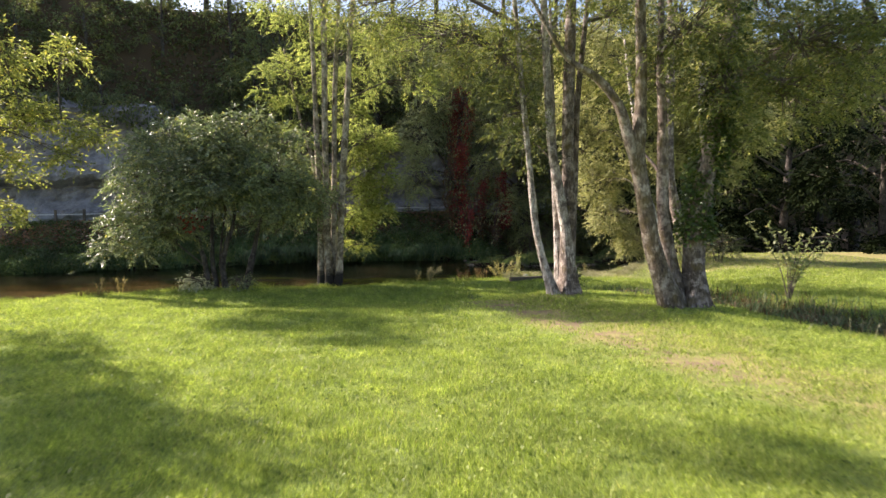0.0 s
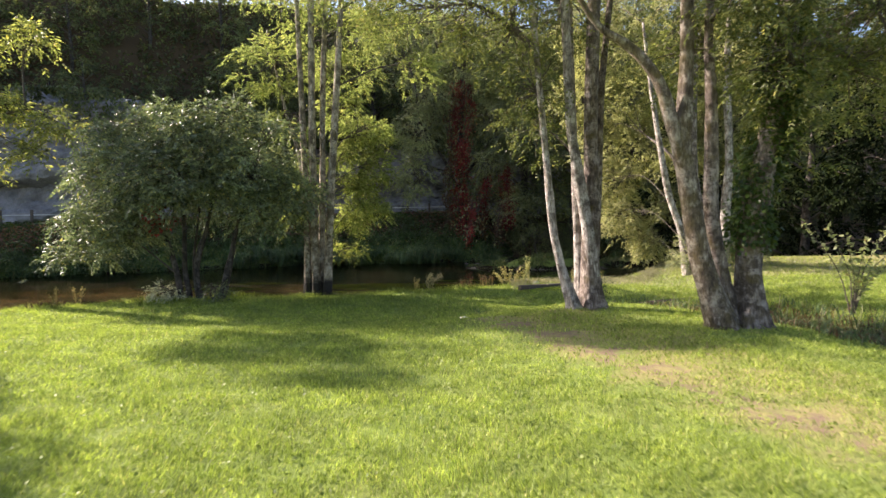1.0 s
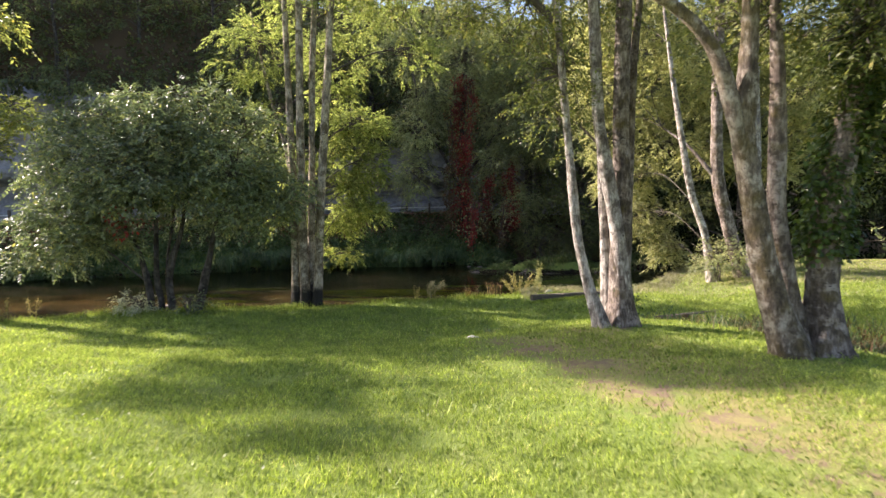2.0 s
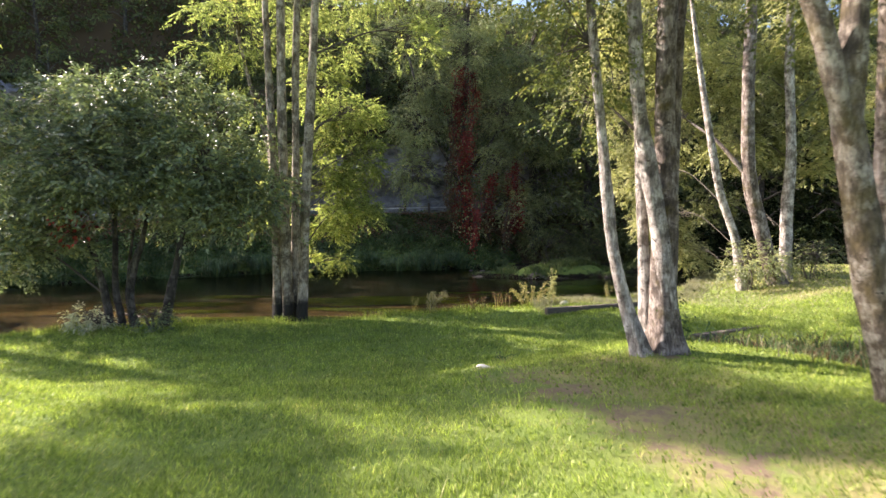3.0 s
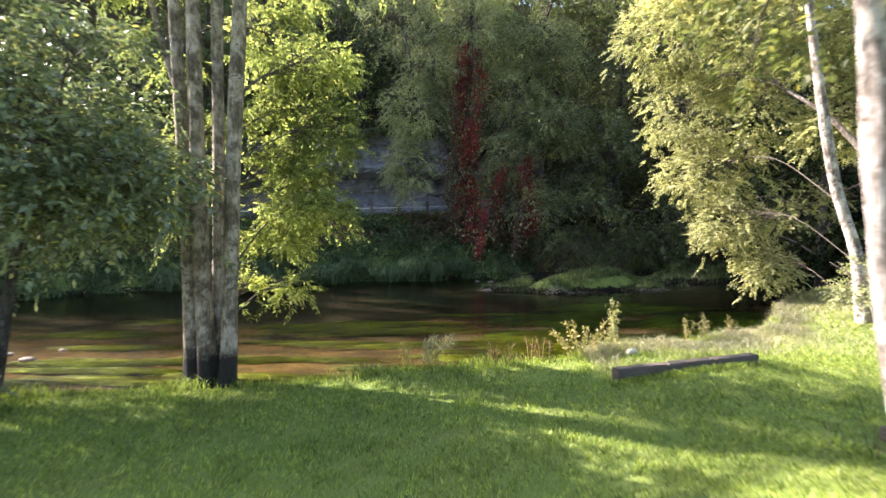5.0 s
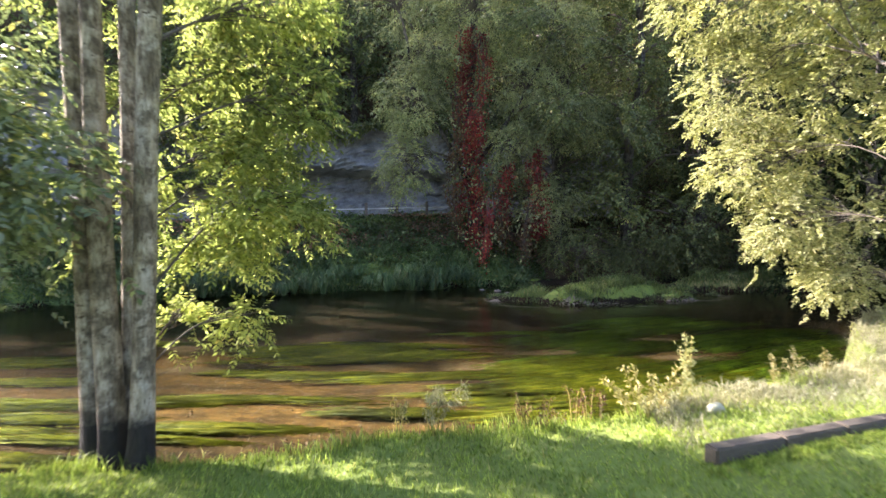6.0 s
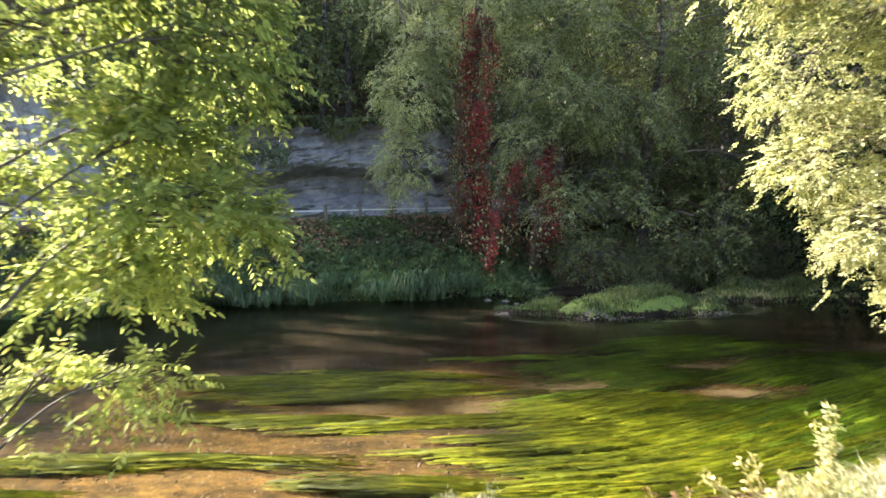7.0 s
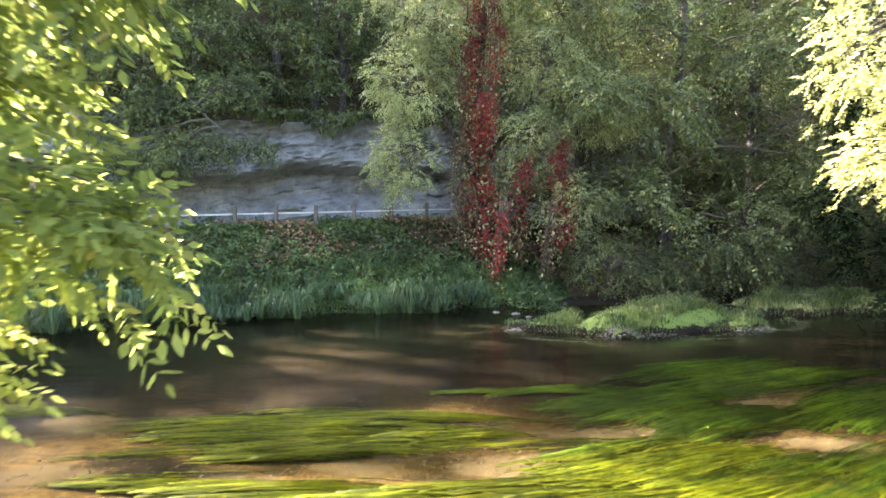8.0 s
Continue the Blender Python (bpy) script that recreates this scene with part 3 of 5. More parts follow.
def make_cliff():
    """Stepped limestone face behind the road, with overhanging ledges."""
    s = Soup()
    xs = np.arange(-60, 12, 0.28)
    hs = np.linspace(0, 1, 44)
    X, H = np.meshgrid(xs, hs)
    top = 5.2 + 3.2 * smooth(-14, -22, X) + 0.5 * wobble(X, X, 0.5)
    band = H * top + 0.35 * np.sin(X * 0.3) + 0.15 * np.sin(X * 1.1)
    ledge = 1.5 * smooth(0.2, 1.9, band) - 1.9 * smooth(2.2, 2.7, band) + 0.8 * smooth(2.7, 4.4, band) + 0.3 * np.floor(band * 1.4) % 0.5
    rough = np.array([noise.fractal(Vector((a * 0.9, 0, b * 12)), 0.7, 2.1, 6) for a, b in zip(X.ravel(), H.ravel())]).reshape(X.shape)
    chip = np.array([noise.cell(Vector((a * 1.3 + 0.5 * math.sin(b * 9), 3, b * 8 + 0.3 * math.sin(a)))) for a, b in zip(X.ravel(), H.ravel())]).reshape(X.shape)
    Y = 49.8 + bend(X) + 0.9 * H + 0.8 * ledge - 0.28 * rough + 0.14 * chip
    Z = road_z(X) - 0.05 + H * top
    n = len(xs)
    i = np.arange(len(hs) - 1)[:, None] * n + np.arange(n - 1)[None]
    s.add(np.stack([X, Y, Z], -1).reshape(-1, 3), np.stack([i, i + 1, i + n + 1, i + n], -1).reshape(-1, 4))
    back = np.stack([X[-1], Y[-1] + 2.5, Z[-1] + 0.3], -1)
    rim = np.stack([X[-1], Y[-1], Z[-1]], -1)
    j = np.arange(n - 1)
    s.add(np.concatenate([rim, back]), np.stack([j, j + 1, j + n + 1, j + n], -1))
    return tagged(new("rock_face", s.mesh("rock_face", MAT_ROCK)), "grey layered limestone rock face beside the road", "cliff", kind="structure")


make_cliff()

# ---------------------------------------------------------------- trees on the near bank
tree("ash_tree", (-3.68, 19.42, -0.42), [
    ([(-3.99, 19.57, -0.79), (-3.99, 19.52, 0.2), (-4.03, 19.52, 2.95), (-4.11, 19.52, 5.4), (-4.28, 19.62, 9.0), (-4.58, 19.8, 12.5)], [0.125, 0.10, 0.085, 0.07, 0.03]),
    ([(-3.70, 19.37, -0.79), (-3.73, 19.42, 0.2), (-3.79, 19.42, 2.95), (-3.78, 19.42, 6.6), (-3.78, 19.42, 10), (-3.68, 19.5, 13.5)], [0.145, 0.12, 0.105, 0.085, 0.03]),
    ([(-3.60, 19.67, -0.79), (-3.60, 19.62, 0.2), (-3.55, 19.62, 2.96), (-3.46, 19.62, 6.7), (-3.18, 19.8, 11.5)], [0.11, 0.095, 0.085, 0.03]),
    ([(-3.43, 19.27, -0.79), (-3.37, 19.32, 0.0), (-3.22, 19.32, 2.94), (-3.06, 19.32, 5.4), (-2.8, 19.32, 9.0), (-2.3, 19.5, 13.0)], [0.135, 0.115, 0.10, 0.08, 0.03]),
    ([(-4.08, 19.9, 1.5), (-4.38, 20.4, 3.6), (-4.83, 20.6, 5.0), (-5.4, 20.7, 7.5)], [0.07, 0.06, 0.03]),
], [
    ((-2.05, 20.5, 3.45), (0.36, 0.5, 0.45), 20), ((-2.8, 20.6, 3.0), (0.3, 0.4, 0.18), 8), ((-2.75, 20.7, 3.85), (0.4, 0.5, 0.22), 11), ((-2.4, 20.6, 4.55), (0.8, 0.9, 0.28), 26),
    ((-2.4, 20.4, 2.2), (0.58, 0.6, 0.19), 28), ((-2.85, 20.4, 1.72), (0.42, 0.5, 0.13), 15), ((-2.55, 20.45, 2.75), (0.4, 0.5, 0.16), 14), ((-2.65, 20.4, 0.92), (0.22, 0.3, 0.05), 5), ((-3.4, 20.4, 0.8), (0.16, 0.25, 0.2), 5), ((-3.3, 20.8, 3.6), (0.5, 0.6, 0.3), 9),
    ((-4.3, 21.3, 3.4), (0.8, 0.8, 0.9), 12), ((-5.2, 20.3, 6.5), (1.4, 1.3, 0.8), 32), ((-4.5, 20.7, 4.9), (1.0, 1.0, 0.6), 10),
    ((-3.4, 22.2, 5.4), (1.1, 0.9, 0.5), 20), ((-3.3, 22.6, 6.7), (1.2, 0.9, 0.6), 26), ((-2.4, 22.4, 8.2), (1.4, 1.1, 0.7), 26), ((-3.2, 20.6, 7.4), (1.7, 1.5, 0.9), 44), ((-1.6, 19.9, 8.4), (1.5, 1.5, 1.0), 40), ((-4.8, 19.7, 9.2), (1.9, 1.8, 1.3), 52),
    ((-3.0, 19.6, 11.5), (2.2, 2.2, 1.6), 62), ((-0.8, 20.9, 6.4), (1.0, 1.0, 0.4), 14), ((-4.6, 21.2, 2.2), (0.6, 0.7, 0.7), 12),
], MAT_BARK_WET, MAT_ASH, "tall ash with slim grey stems and sunlit yellow-green leaves", leaf=0.078, spray=0.26, count=11, per=0.85, fine=True, limb=0.034, clump=0.24, slim=0.42)


def red_spray():
    s = Soup()
    n = 70
    c = np.array([-7.2, 17.0, 1.75]) + RNG.normal(0, 1, (n, 3)) * np.array([0.16, 0.2, 0.2])
    leaves(s, c, RNG.normal(0, 0.7, (n, 3)) + np.array([0, -0.5, -0.4]), 0.10, 0.07, False, 0.4)
    return s


tree("bushy_tree", (-6.8, 18.3, -0.4), [
    ([(-7.12, 18.2, -0.7), (-7.2, 18.2, 0.09), (-7.37, 18.2, 0.87), (-7.6, 18.2, 1.45), (-8.5, 18.2, 2.6)], [0.09, 0.075, 0.05, 0.02]),
    ([(-6.92, 18.3, -0.7), (-6.98, 18.3, -0.1), (-7.07, 18.3, 0.5), (-7.1, 18.4, 1.9), (-7.3, 18.5, 3.6)], [0.085, 0.07, 0.06, 0.02]),
    ([(-6.12, 18.2, -0.7), (-5.9, 18.2, 0.2), (-5.74, 18.2, 0.9), (-5.55, 18.2, 1.7), (-5.1, 18.3, 3.0)], [0.11, 0.09, 0.06, 0.02]),
    ([(-6.56, 18.2, -0.7), (-6.72, 18.2, 0.29), (-6.6, 18.2, 0.97), (-6.38, 18.2, 1.65), (-6.1, 18.4, 3.6)], [0.10, 0.085, 0.06, 0.02]),
    ([(-6.68, 18.5, -0.7), (-6.9, 18.5, 0.5), (-6.75, 18.6, 2.0)], [0.05, 0.04, 0.02]),
], [
    ((-6.6, 18.2, 3.8), (1.2, 1.4, 0.8), 62), ((-8.0, 18.1, 3.1), (1.2, 1.4, 1.0), 70), ((-5.1, 18.3, 3.2), (1.0, 1.4, 1.0), 62), ((-7.3, 18.2, 4.6), (0.6, 0.7, 0.35), 14), ((-5.9, 18.1, 4.75), (0.7, 0.7, 0.35), 16), ((-4.6, 18.2, 4.2), (0.5, 0.6, 0.35), 10),
    ((-6.7, 17.3, 2.9), (1.6, 0.8, 0.7), 62), ((-8.9, 18.0, 1.9), (1.0, 1.1, 0.6), 42), ((-4.9, 18.2, 2.2), (0.9, 1.2, 0.5), 36), ((-9.4, 18.1, 3.2), (0.5, 0.6, 0.35), 12), ((-9.1, 18.3, 4.0), (0.5, 0.6, 0.3), 10),
    ((-8.4, 18.4, 4.35), (0.6, 0.6, 0.4), 12), ((-4.0, 18.4, 2.7), (0.6, 0.8, 0.4), 14), ((-6.8, 19.3, 2.9), (1.9, 0.8, 1.0), 40), ((-6.5, 20.3, 3.5), (1.3, 0.7, 0.8), 30), ((-9.8, 18.2, 1.2), (0.6, 0.8, 0.4), 18), ((-7.9, 17.6, 1.6), (0.7, 0.5, 0.35), 16),
], MAT_BARK_DARK, MAT_DARK, "dense dark green bushy tree with thin leaning stems beside the water", leaf=0.105, spray=0.24, count=7, per=1.15, limb=0.04, clump=0.42, slim=0.48, flare=0.2, extra=[("red_spray", red_spray(), MAT_RED, "few crimson autumn leaves")])


def ivy(line, lo, hi, spread, n, size=0.075):
    """Ivy leaves that clothe a stem between two heights."""
    s = Soup()
    pts = spline(line, 60)
    pts = pts[(pts[:, 2] > lo) & (pts[:, 2] < hi)]
    c = pts[RNG.integers(0, len(pts), n)] + RNG.normal(0, 0.06, (n, 3))
    a = RNG.uniform(0, 2 * np.pi, n)
    out = np.stack([np.cos(a), np.sin(a), RNG.uniform(-0.6, 0.2, n)], -1)
    thick = 0.75 + 0.3 * np.sin(2.3 * c[:, 2:] + a[:, None]) + 0.25 * np.sin(5.1 * c[:, 2:] + 2 * a[:, None])
    leaves(s, c + out * RNG.uniform(0.45, 1.0, (n, 1)) * spread * thick, out + RNG.normal(0, 0.3, (n, 3)), size, size * 0.8, False, 0.6)
    return s


R1_BIG = [(4.96, 11.72, -0.18), (4.96, 11.72, 0.39), (4.92, 11.72, 1.23), (4.99, 11.72, 1.97), (5.12, 11.72, 2.80), (5.29, 11.72, 3.61), (5.42, 11.72, 4.85), (5.87, 11.81, 8.17), (6.16, 12.00, 11.48)]
tree("twin_trunk_tree", (4.64, 11.62, 0.11), [
    ([(4.55, 11.53, -0.22), (4.41, 11.53, 0.25), (4.05, 11.53, 1.32), (3.78, 11.53, 2.62), (3.71, 11.53, 3.14), (3.75, 11.53, 3.76), (3.75, 11.53, 5.04), (3.60, 11.62, 8.64), (3.41, 11.72, 11.96)], [0.23, 0.165, 0.15, 0.13, 0.09, 0.03]),
    ([(3.72, 11.50, 2.76), (3.52, 11.48, 3.43), (3.34, 11.48, 3.96), (3.13, 11.48, 4.28), (2.81, 11.48, 4.58), (2.27, 11.43, 4.94), (1.61, 11.34, 5.98)], [0.11, 0.095, 0.07, 0.03]),
    ([(4.72, 11.76, -0.18), (4.60, 11.76, 0.44), (4.45, 11.76, 1.15), (4.32, 11.76, 1.97), (4.29, 11.76, 2.76), (4.26, 11.76, 3.90), (4.19, 11.76, 5.04), (4.26, 11.91, 8.64)], [0.19, 0.135, 0.115, 0.09, 0.03], MAT_BARK_BROWN),
    (R1_BIG, [0.29, 0.205, 0.20, 0.18, 0.15, 0.05], MAT_BARK_BROWN),
    ([(5.35, 11.72, 4.09), (5.54, 11.81, 4.47), (5.97, 11.91, 4.75), (6.74, 11.91, 5.13), (8.53, 12.10, 5.80)], [0.12, 0.10, 0.07, 0.02]),
], [
    ((5.21, 11.43, 4.47), (0.8, 0.8, 1.0), 40), ((5.59, 11.72, 3.05), (0.5, 0.6, 0.9), 20), ((4.64, 11.24, 5.42), (0.9, 0.8, 0.9), 34),
    ((7.01, 12.10, 5.23), (1.5, 1.3, 0.8), 56), ((8.81, 12.29, 5.51), (1.4, 1.3, 0.8), 42), ((6.44, 12.48, 6.55), (1.9, 1.7, 1.0), 60),
    ((2.84, 11.34, 7.03), (1.7, 1.7, 1.2), 56), ((4.17, 11.53, 8.45), (2.1, 2.1, 1.6), 70), ((6.63, 12.00, 8.64), (2.2, 2.1, 1.6), 70),
    ((7.39, 13.04, 4.47), (1.5, 1.2, 0.7), 44), ((9.10, 13.80, 5.04), (1.3, 1.3, 0.9), 36), ((4.74, 12.00, 11.01), (2.6, 2.6, 1.9), 80), ((4.07, 12.38, 4.75), (0.8, 0.6, 0.9), 24), ((8.53, 13.04, 7.12), (1.6, 1.6, 1.0), 40),
], MAT_BARK_MOSS, MAT_ALDER, "old tree with mossy leaning trunks, one clad in ivy", leaf=0.085, spray=0.22, count=7, per=0.85, limb=0.06,
    extra=[("ivy", ivy(R1_BIG, 1.5, 7.5, 0.36, 6200, 0.085), MAT_IVY, "dark glossy ivy round the trunk")], sides=18, flare=1.1)

tree("cluster_tree", (2.95, 14.0, 0.05), [
    ([(2.68, 13.9, -0.3), (2.53, 13.9, 0.25), (2.34, 13.9, 0.81), (2.18, 13.9, 1.48), (2.08, 13.9, 2.21), (2.02, 13.9, 2.81), (1.89, 13.9, 4.0), (1.5, 13.9, 8), (1.2, 14, 11)], [0.115, 0.085, 0.08, 0.065, 0.02]),
    ([(2.86, 14.3, -0.2), (2.79, 14.3, 0.48), (2.72, 14.3, 1.5), (2.68, 14.3, 2.25), (2.62, 14.4, 4.0), (2.5, 14.6, 8.5)], [0.13, 0.09, 0.08, 0.07, 0.02]),
    ([(2.98, 14.02, 0.7), (2.88, 14.0, 1.5), (2.77, 13.98, 2.1), (2.67, 13.98, 2.6), (2.57, 13.98, 3.15), (2.47, 13.98, 4.0), (2.2, 13.9, 8.0), (1.9, 13.8, 12)], [0.13, 0.125, 0.115, 0.09, 0.03]),
    ([(2.99, 14.1, -0.35), (2.98, 14.1, 0.1), (2.95, 14.1, 1.0), (2.95, 14.1, 1.9), (2.94, 14.12, 2.8), (2.91, 14.1, 4.1), (3.0, 14.1, 9), (3.1, 14.1, 13)], [0.25, 0.185, 0.165, 0.13, 0.03], MAT_BARK_BROWN),
    ([(3.08, 14.3, 0.6), (3.10, 14.3, 2.2), (3.14, 14.3, 4.24), (3.2, 14.3, 5.02), (3.6, 14.4, 9)], [0.10, 0.09, 0.08, 0.03], MAT_BARK_BROWN),
], [
    ((1.7, 13.9, 4.4), (0.7, 0.8, 0.9), 24), ((1.3, 14.2, 5.6), (1.3, 1.3, 0.8), 44), ((-0.4, 14.4, 6.1), (1.4, 1.3, 0.7), 40), ((-1.9, 14.6, 6.9), (1.3, 1.3, 0.8), 34),
    ((2.4, 14.8, 6.2), (1.3, 1.0, 0.9), 34), ((0.8, 14.2, 7.9), (1.9, 1.9, 1.2), 60), ((2.8, 14.1, 9.4), (2.2, 2.2, 1.7), 76), ((3.9, 14.9, 6.7), (1.0, 1.0, 1.0), 28),
    ((1.9, 14.0, 12), (2.3, 2.3, 1.8), 76), ((4.6, 14.6, 9.3), (1.6, 1.6, 1.4), 44), ((2.0, 14.9, 3.7), (0.45, 0.5, 0.6), 9),
], MAT_BARK, MAT_ALDER, "cluster of slender pale-barked trunks growing from one base on the lawn", leaf=0.08, spray=0.22, count=7, per=0.85, limb=0.05, sides=18, flare=1.5,
    extra=[("ivy", ivy([(3.06, 14.08, -0.2), (3.04, 14.08, 0.3), (3.0, 14.1, 1.0)], -0.2, 0.9, 0.25, 520, 0.045), MAT_IVY, "ivy at the foot of the trunk")])

tree("overhanging_tree", (9.2, 23.1, 0.0), [
    ([(8.6, 23.0, -0.3), (8.5, 23.0, 0.2), (8.3, 23.0, 1.31), (7.85, 23.0, 2.61), (7.48, 23.0, 4.38), (7.1, 23.0, 6.6), (6.9, 23.2, 8.5)], [0.15, 0.13, 0.11, 0.09, 0.04]),
    ([(9.75, 23.1, -0.3), (9.5, 23.1, 0.3), (9.08, 23.1, 1.63), (8.7, 23.1, 3.26), (8.62, 23.1, 5.68), (8.63, 23.1, 8.05), (8.6, 23.5, 12)], [0.28, 0.21, 0.19, 0.17, 0.05], MAT_BARK_BROWN),
    ([(8.75, 23.1, 3.0), (8.35, 23.2, 3.5), (7.9, 23.6, 4.2), (7.3, 24.3, 4.9)], [0.08, 0.06, 0.025], MAT_BARK_BROWN),
    ([(10.2, 23.6, -0.3), (10.15, 23.6, 0.4), (10.14, 23.6, 2.12), (10.2, 23.6, 3.8), (10.08, 23.6, 6.11), (10.04, 23.6, 8.22), (10.2, 23.8, 12)], [0.21, 0.17, 0.15, 0.12, 0.04]),
], [
    ((5.6, 26.4, 6.8), (1.2, 1.4, 1.2), 56), ((5.9, 26.2, 9.3), (1.5, 1.6, 1.3), 56), ((7.4, 25.4, 6.6), (1.4, 1.3, 1.2), 44), ((9.6, 24.9, 4.5), (1.2, 0.9, 0.9), 34), ((11.9, 24.9, 6.4), (1.5, 1.2, 1.3), 50), ((10.6, 24.6, 7.2), (1.2, 0.9, 1.0), 34), ((12.6, 24.6, 4.6), (1.0, 0.9, 0.8), 24), ((9.0, 24.4, 4.1), (1.0, 0.7, 0.7), 28), ((11.2, 24.6, 3.9), (1.1, 0.8, 0.7), 28), ((13.2, 25.2, 6.0), (1.3, 1.1, 1.2), 36), ((9.4, 24.6, 6.2), (1.2, 0.8, 0.9), 34), ((6.45, 27.2, 5.0), (1.2, 1.3, 1.1), 54), ((6.95, 27.2, 3.2), (1.05, 1.2, 0.9), 48), ((7.4, 26.5, 1.9), (0.95, 1.0, 0.7), 38),
    ((8.2, 26.2, 0.7), (0.8, 0.8, 0.55), 28), ((7.6, 26.0, 4.6), (1.2, 1.2, 1.0), 34), ((6.6, 25.6, 8.2), (1.9, 1.8, 1.2), 66), ((9.2, 25.6, 6.4), (1.7, 1.4, 1.4), 50),
    ((8.6, 24.0, 9.6), (2.6, 2.3, 1.8), 80), ((11.2, 24.2, 8.2), (2.0, 1.9, 1.6), 56), ((9.4, 24.0, 12.3), (2.6, 2.5, 1.8), 70), ((10.8, 24.6, 5.0), (1.3, 1.0, 1.0), 26), ((8.7, 25.8, 2.4), (0.9, 0.8, 0.6), 12),
], MAT_BARK, MAT_PALE, "pale-leaved tree with leaning white trunks and boughs hanging over the stream", leaf=0.08, spray=0.22, count=9, per=1.15, limb=0.014, clump=0.34, slim=0.58, flare=0.4)

tree("maple_tree", (-22.4, 20.2, -0.3), [
    ([(-22.4, 20.2, -0.8), (-22.4, 20.6, 2.0), (-22.2, 21.8, 6), (-22.0, 23.4, 10), (-21.6, 24.6, 13.5), (-21.4, 25.2, 17.0)], [0.3, 0.24, 0.18, 0.12, 0.04]),
    ([(-22.4, 20.8, 2.6), (-20.6, 22.6, 4.4), (-17.9, 24.2, 5.2), (-15.2, 24.1, 5.7)], [0.12, 0.08, 0.03]),
], [
    ((-17.35, 24.16, 6.07), (0.93, 1.02, 0.84), 21), ((-17.52, 24.16, 8.46), (1.02, 1.02, 0.93), 21), ((-15.04, 24.07, 8.28), (0.74, 0.74, 0.47), 11), ((-14.07, 24.07, 5.27), (1.02, 0.84, 0.47), 14),
    ((-14.96, 24.07, 4.12), (0.65, 0.65, 0.37), 9), ((-17.70, 24.25, 3.95), (0.93, 0.93, 0.74), 18), ((-18.05, 24.34, 2.18), (0.84, 0.93, 0.56), 13), ((-15.93, 24.07, 5.89), (0.74, 0.74, 0.37), 12), ((-19.74, 24.78, 5.54), (1.12, 1.30, 1.12), 14), ((-20.80, 25.31, 9.08), (1.49, 1.49, 1.12), 11), ((-22.12, 25.66, 11.73), (1.49, 1.49, 1.30), 11), ((-23.89, 25.66, 7.31), (1.49, 1.49, 1.30), 8),
    ((-19.29, 26.82, 16.16), (1.21, 0.74, 0.65), 16),
], MAT_BARK, MAT_MAPLE, "leaning waterside tree with yellowing autumn leaves", leaf=0.17, spray=0.3, count=5, per=0.9, limb=0.06, clump=0.5)


tree("lawn_tree", (-15.8, 7.2, 0.0), [
    ([(-15.8, 7.2, -0.3), (-15.8, 7.3, 0.4), (-15.7, 8.4, 3.0), (-15.4, 10.0, 6.0), (-15.3, 11.4, 9.0), (-15.3, 12.2, 12.5)], [0.2, 0.15, 0.09, 0.045, 0.022, 0.012]),
], [
    ((-14.2, 11.4, 5.8), (1.5, 1.6, 0.9), 46), ((-16.4, 9.8, 6.6), (1.8, 1.7, 1.0), 46), ((-14.8, 9.6, 8.0), (1.3, 1.0, 0.7), 34), ((-16.4, 10.2, 9.0), (1.4, 1.2, 0.9), 30),
    ((-15.4, 12.4, 13.0), (0.5, 0.8, 0.5), 16), ((-17, 11.5, 8), (1.4, 1.4, 1.0), 30),
    ((-10.9, 8.9, 6.5), (0.9, 0.9, 0.5), 20), ((-12.4, 9.2, 6.4), (1.0, 1.0, 0.6), 26), ((-13.6, 10.4, 6.5), (1.2, 1.2, 0.7), 34),
], MAT_BARK, MAT_ALDER, "broad tree at the lawn edge, shading the grass", leaf=0.12, spray=0.24, count=5, per=0.9, limb=0.06)

tree("poplar_tree", (-20.4, 21.2, -0.2), [
    ([(-20.4, 21.2, -0.7), (-20.4, 21.2, 0.6), (-20.3, 21.3, 6.0), (-20.2, 21.3, 12.0), (-20.2, 21.3, 18.5)], [0.4, 0.28, 0.24, 0.17, 0.04]),
], [
    ((-20.6, 21.4, 10.6), (1.2, 0.6, 0.6), 14), ((-20.2, 22.3, 12.2), (1.4, 0.9, 0.8), 42), ((-20.4, 21.7, 13.8), (1.5, 0.9, 0.8), 46),
    ((-20.0, 22.6, 15.4), (1.6, 1.1, 0.9), 52), ((-20.3, 21.8, 17.0), (1.4, 0.9, 0.8), 40),
    ((-20.6, 18.9, 12.9), (1.2, 0.9, 0.6), 20), ((-22.0, 21.4, 13.0), (1.0, 0.7, 0.6), 9), ((-19.8, 18.0, 12.9), (1.7, 1.1, 0.8), 11), ((-18.4, 19.0, 12.5), (1.5, 1.1, 0.7), 12), ((-22.4, 18.9, 14.6), (1.4, 1.0, 0.6), 9),
], MAT_BARK, MAT_ALDER, "tall poplar on the bank, shading the lawn", leaf=0.16, spray=0.26, count=5, per=1.25, limb=0.06)


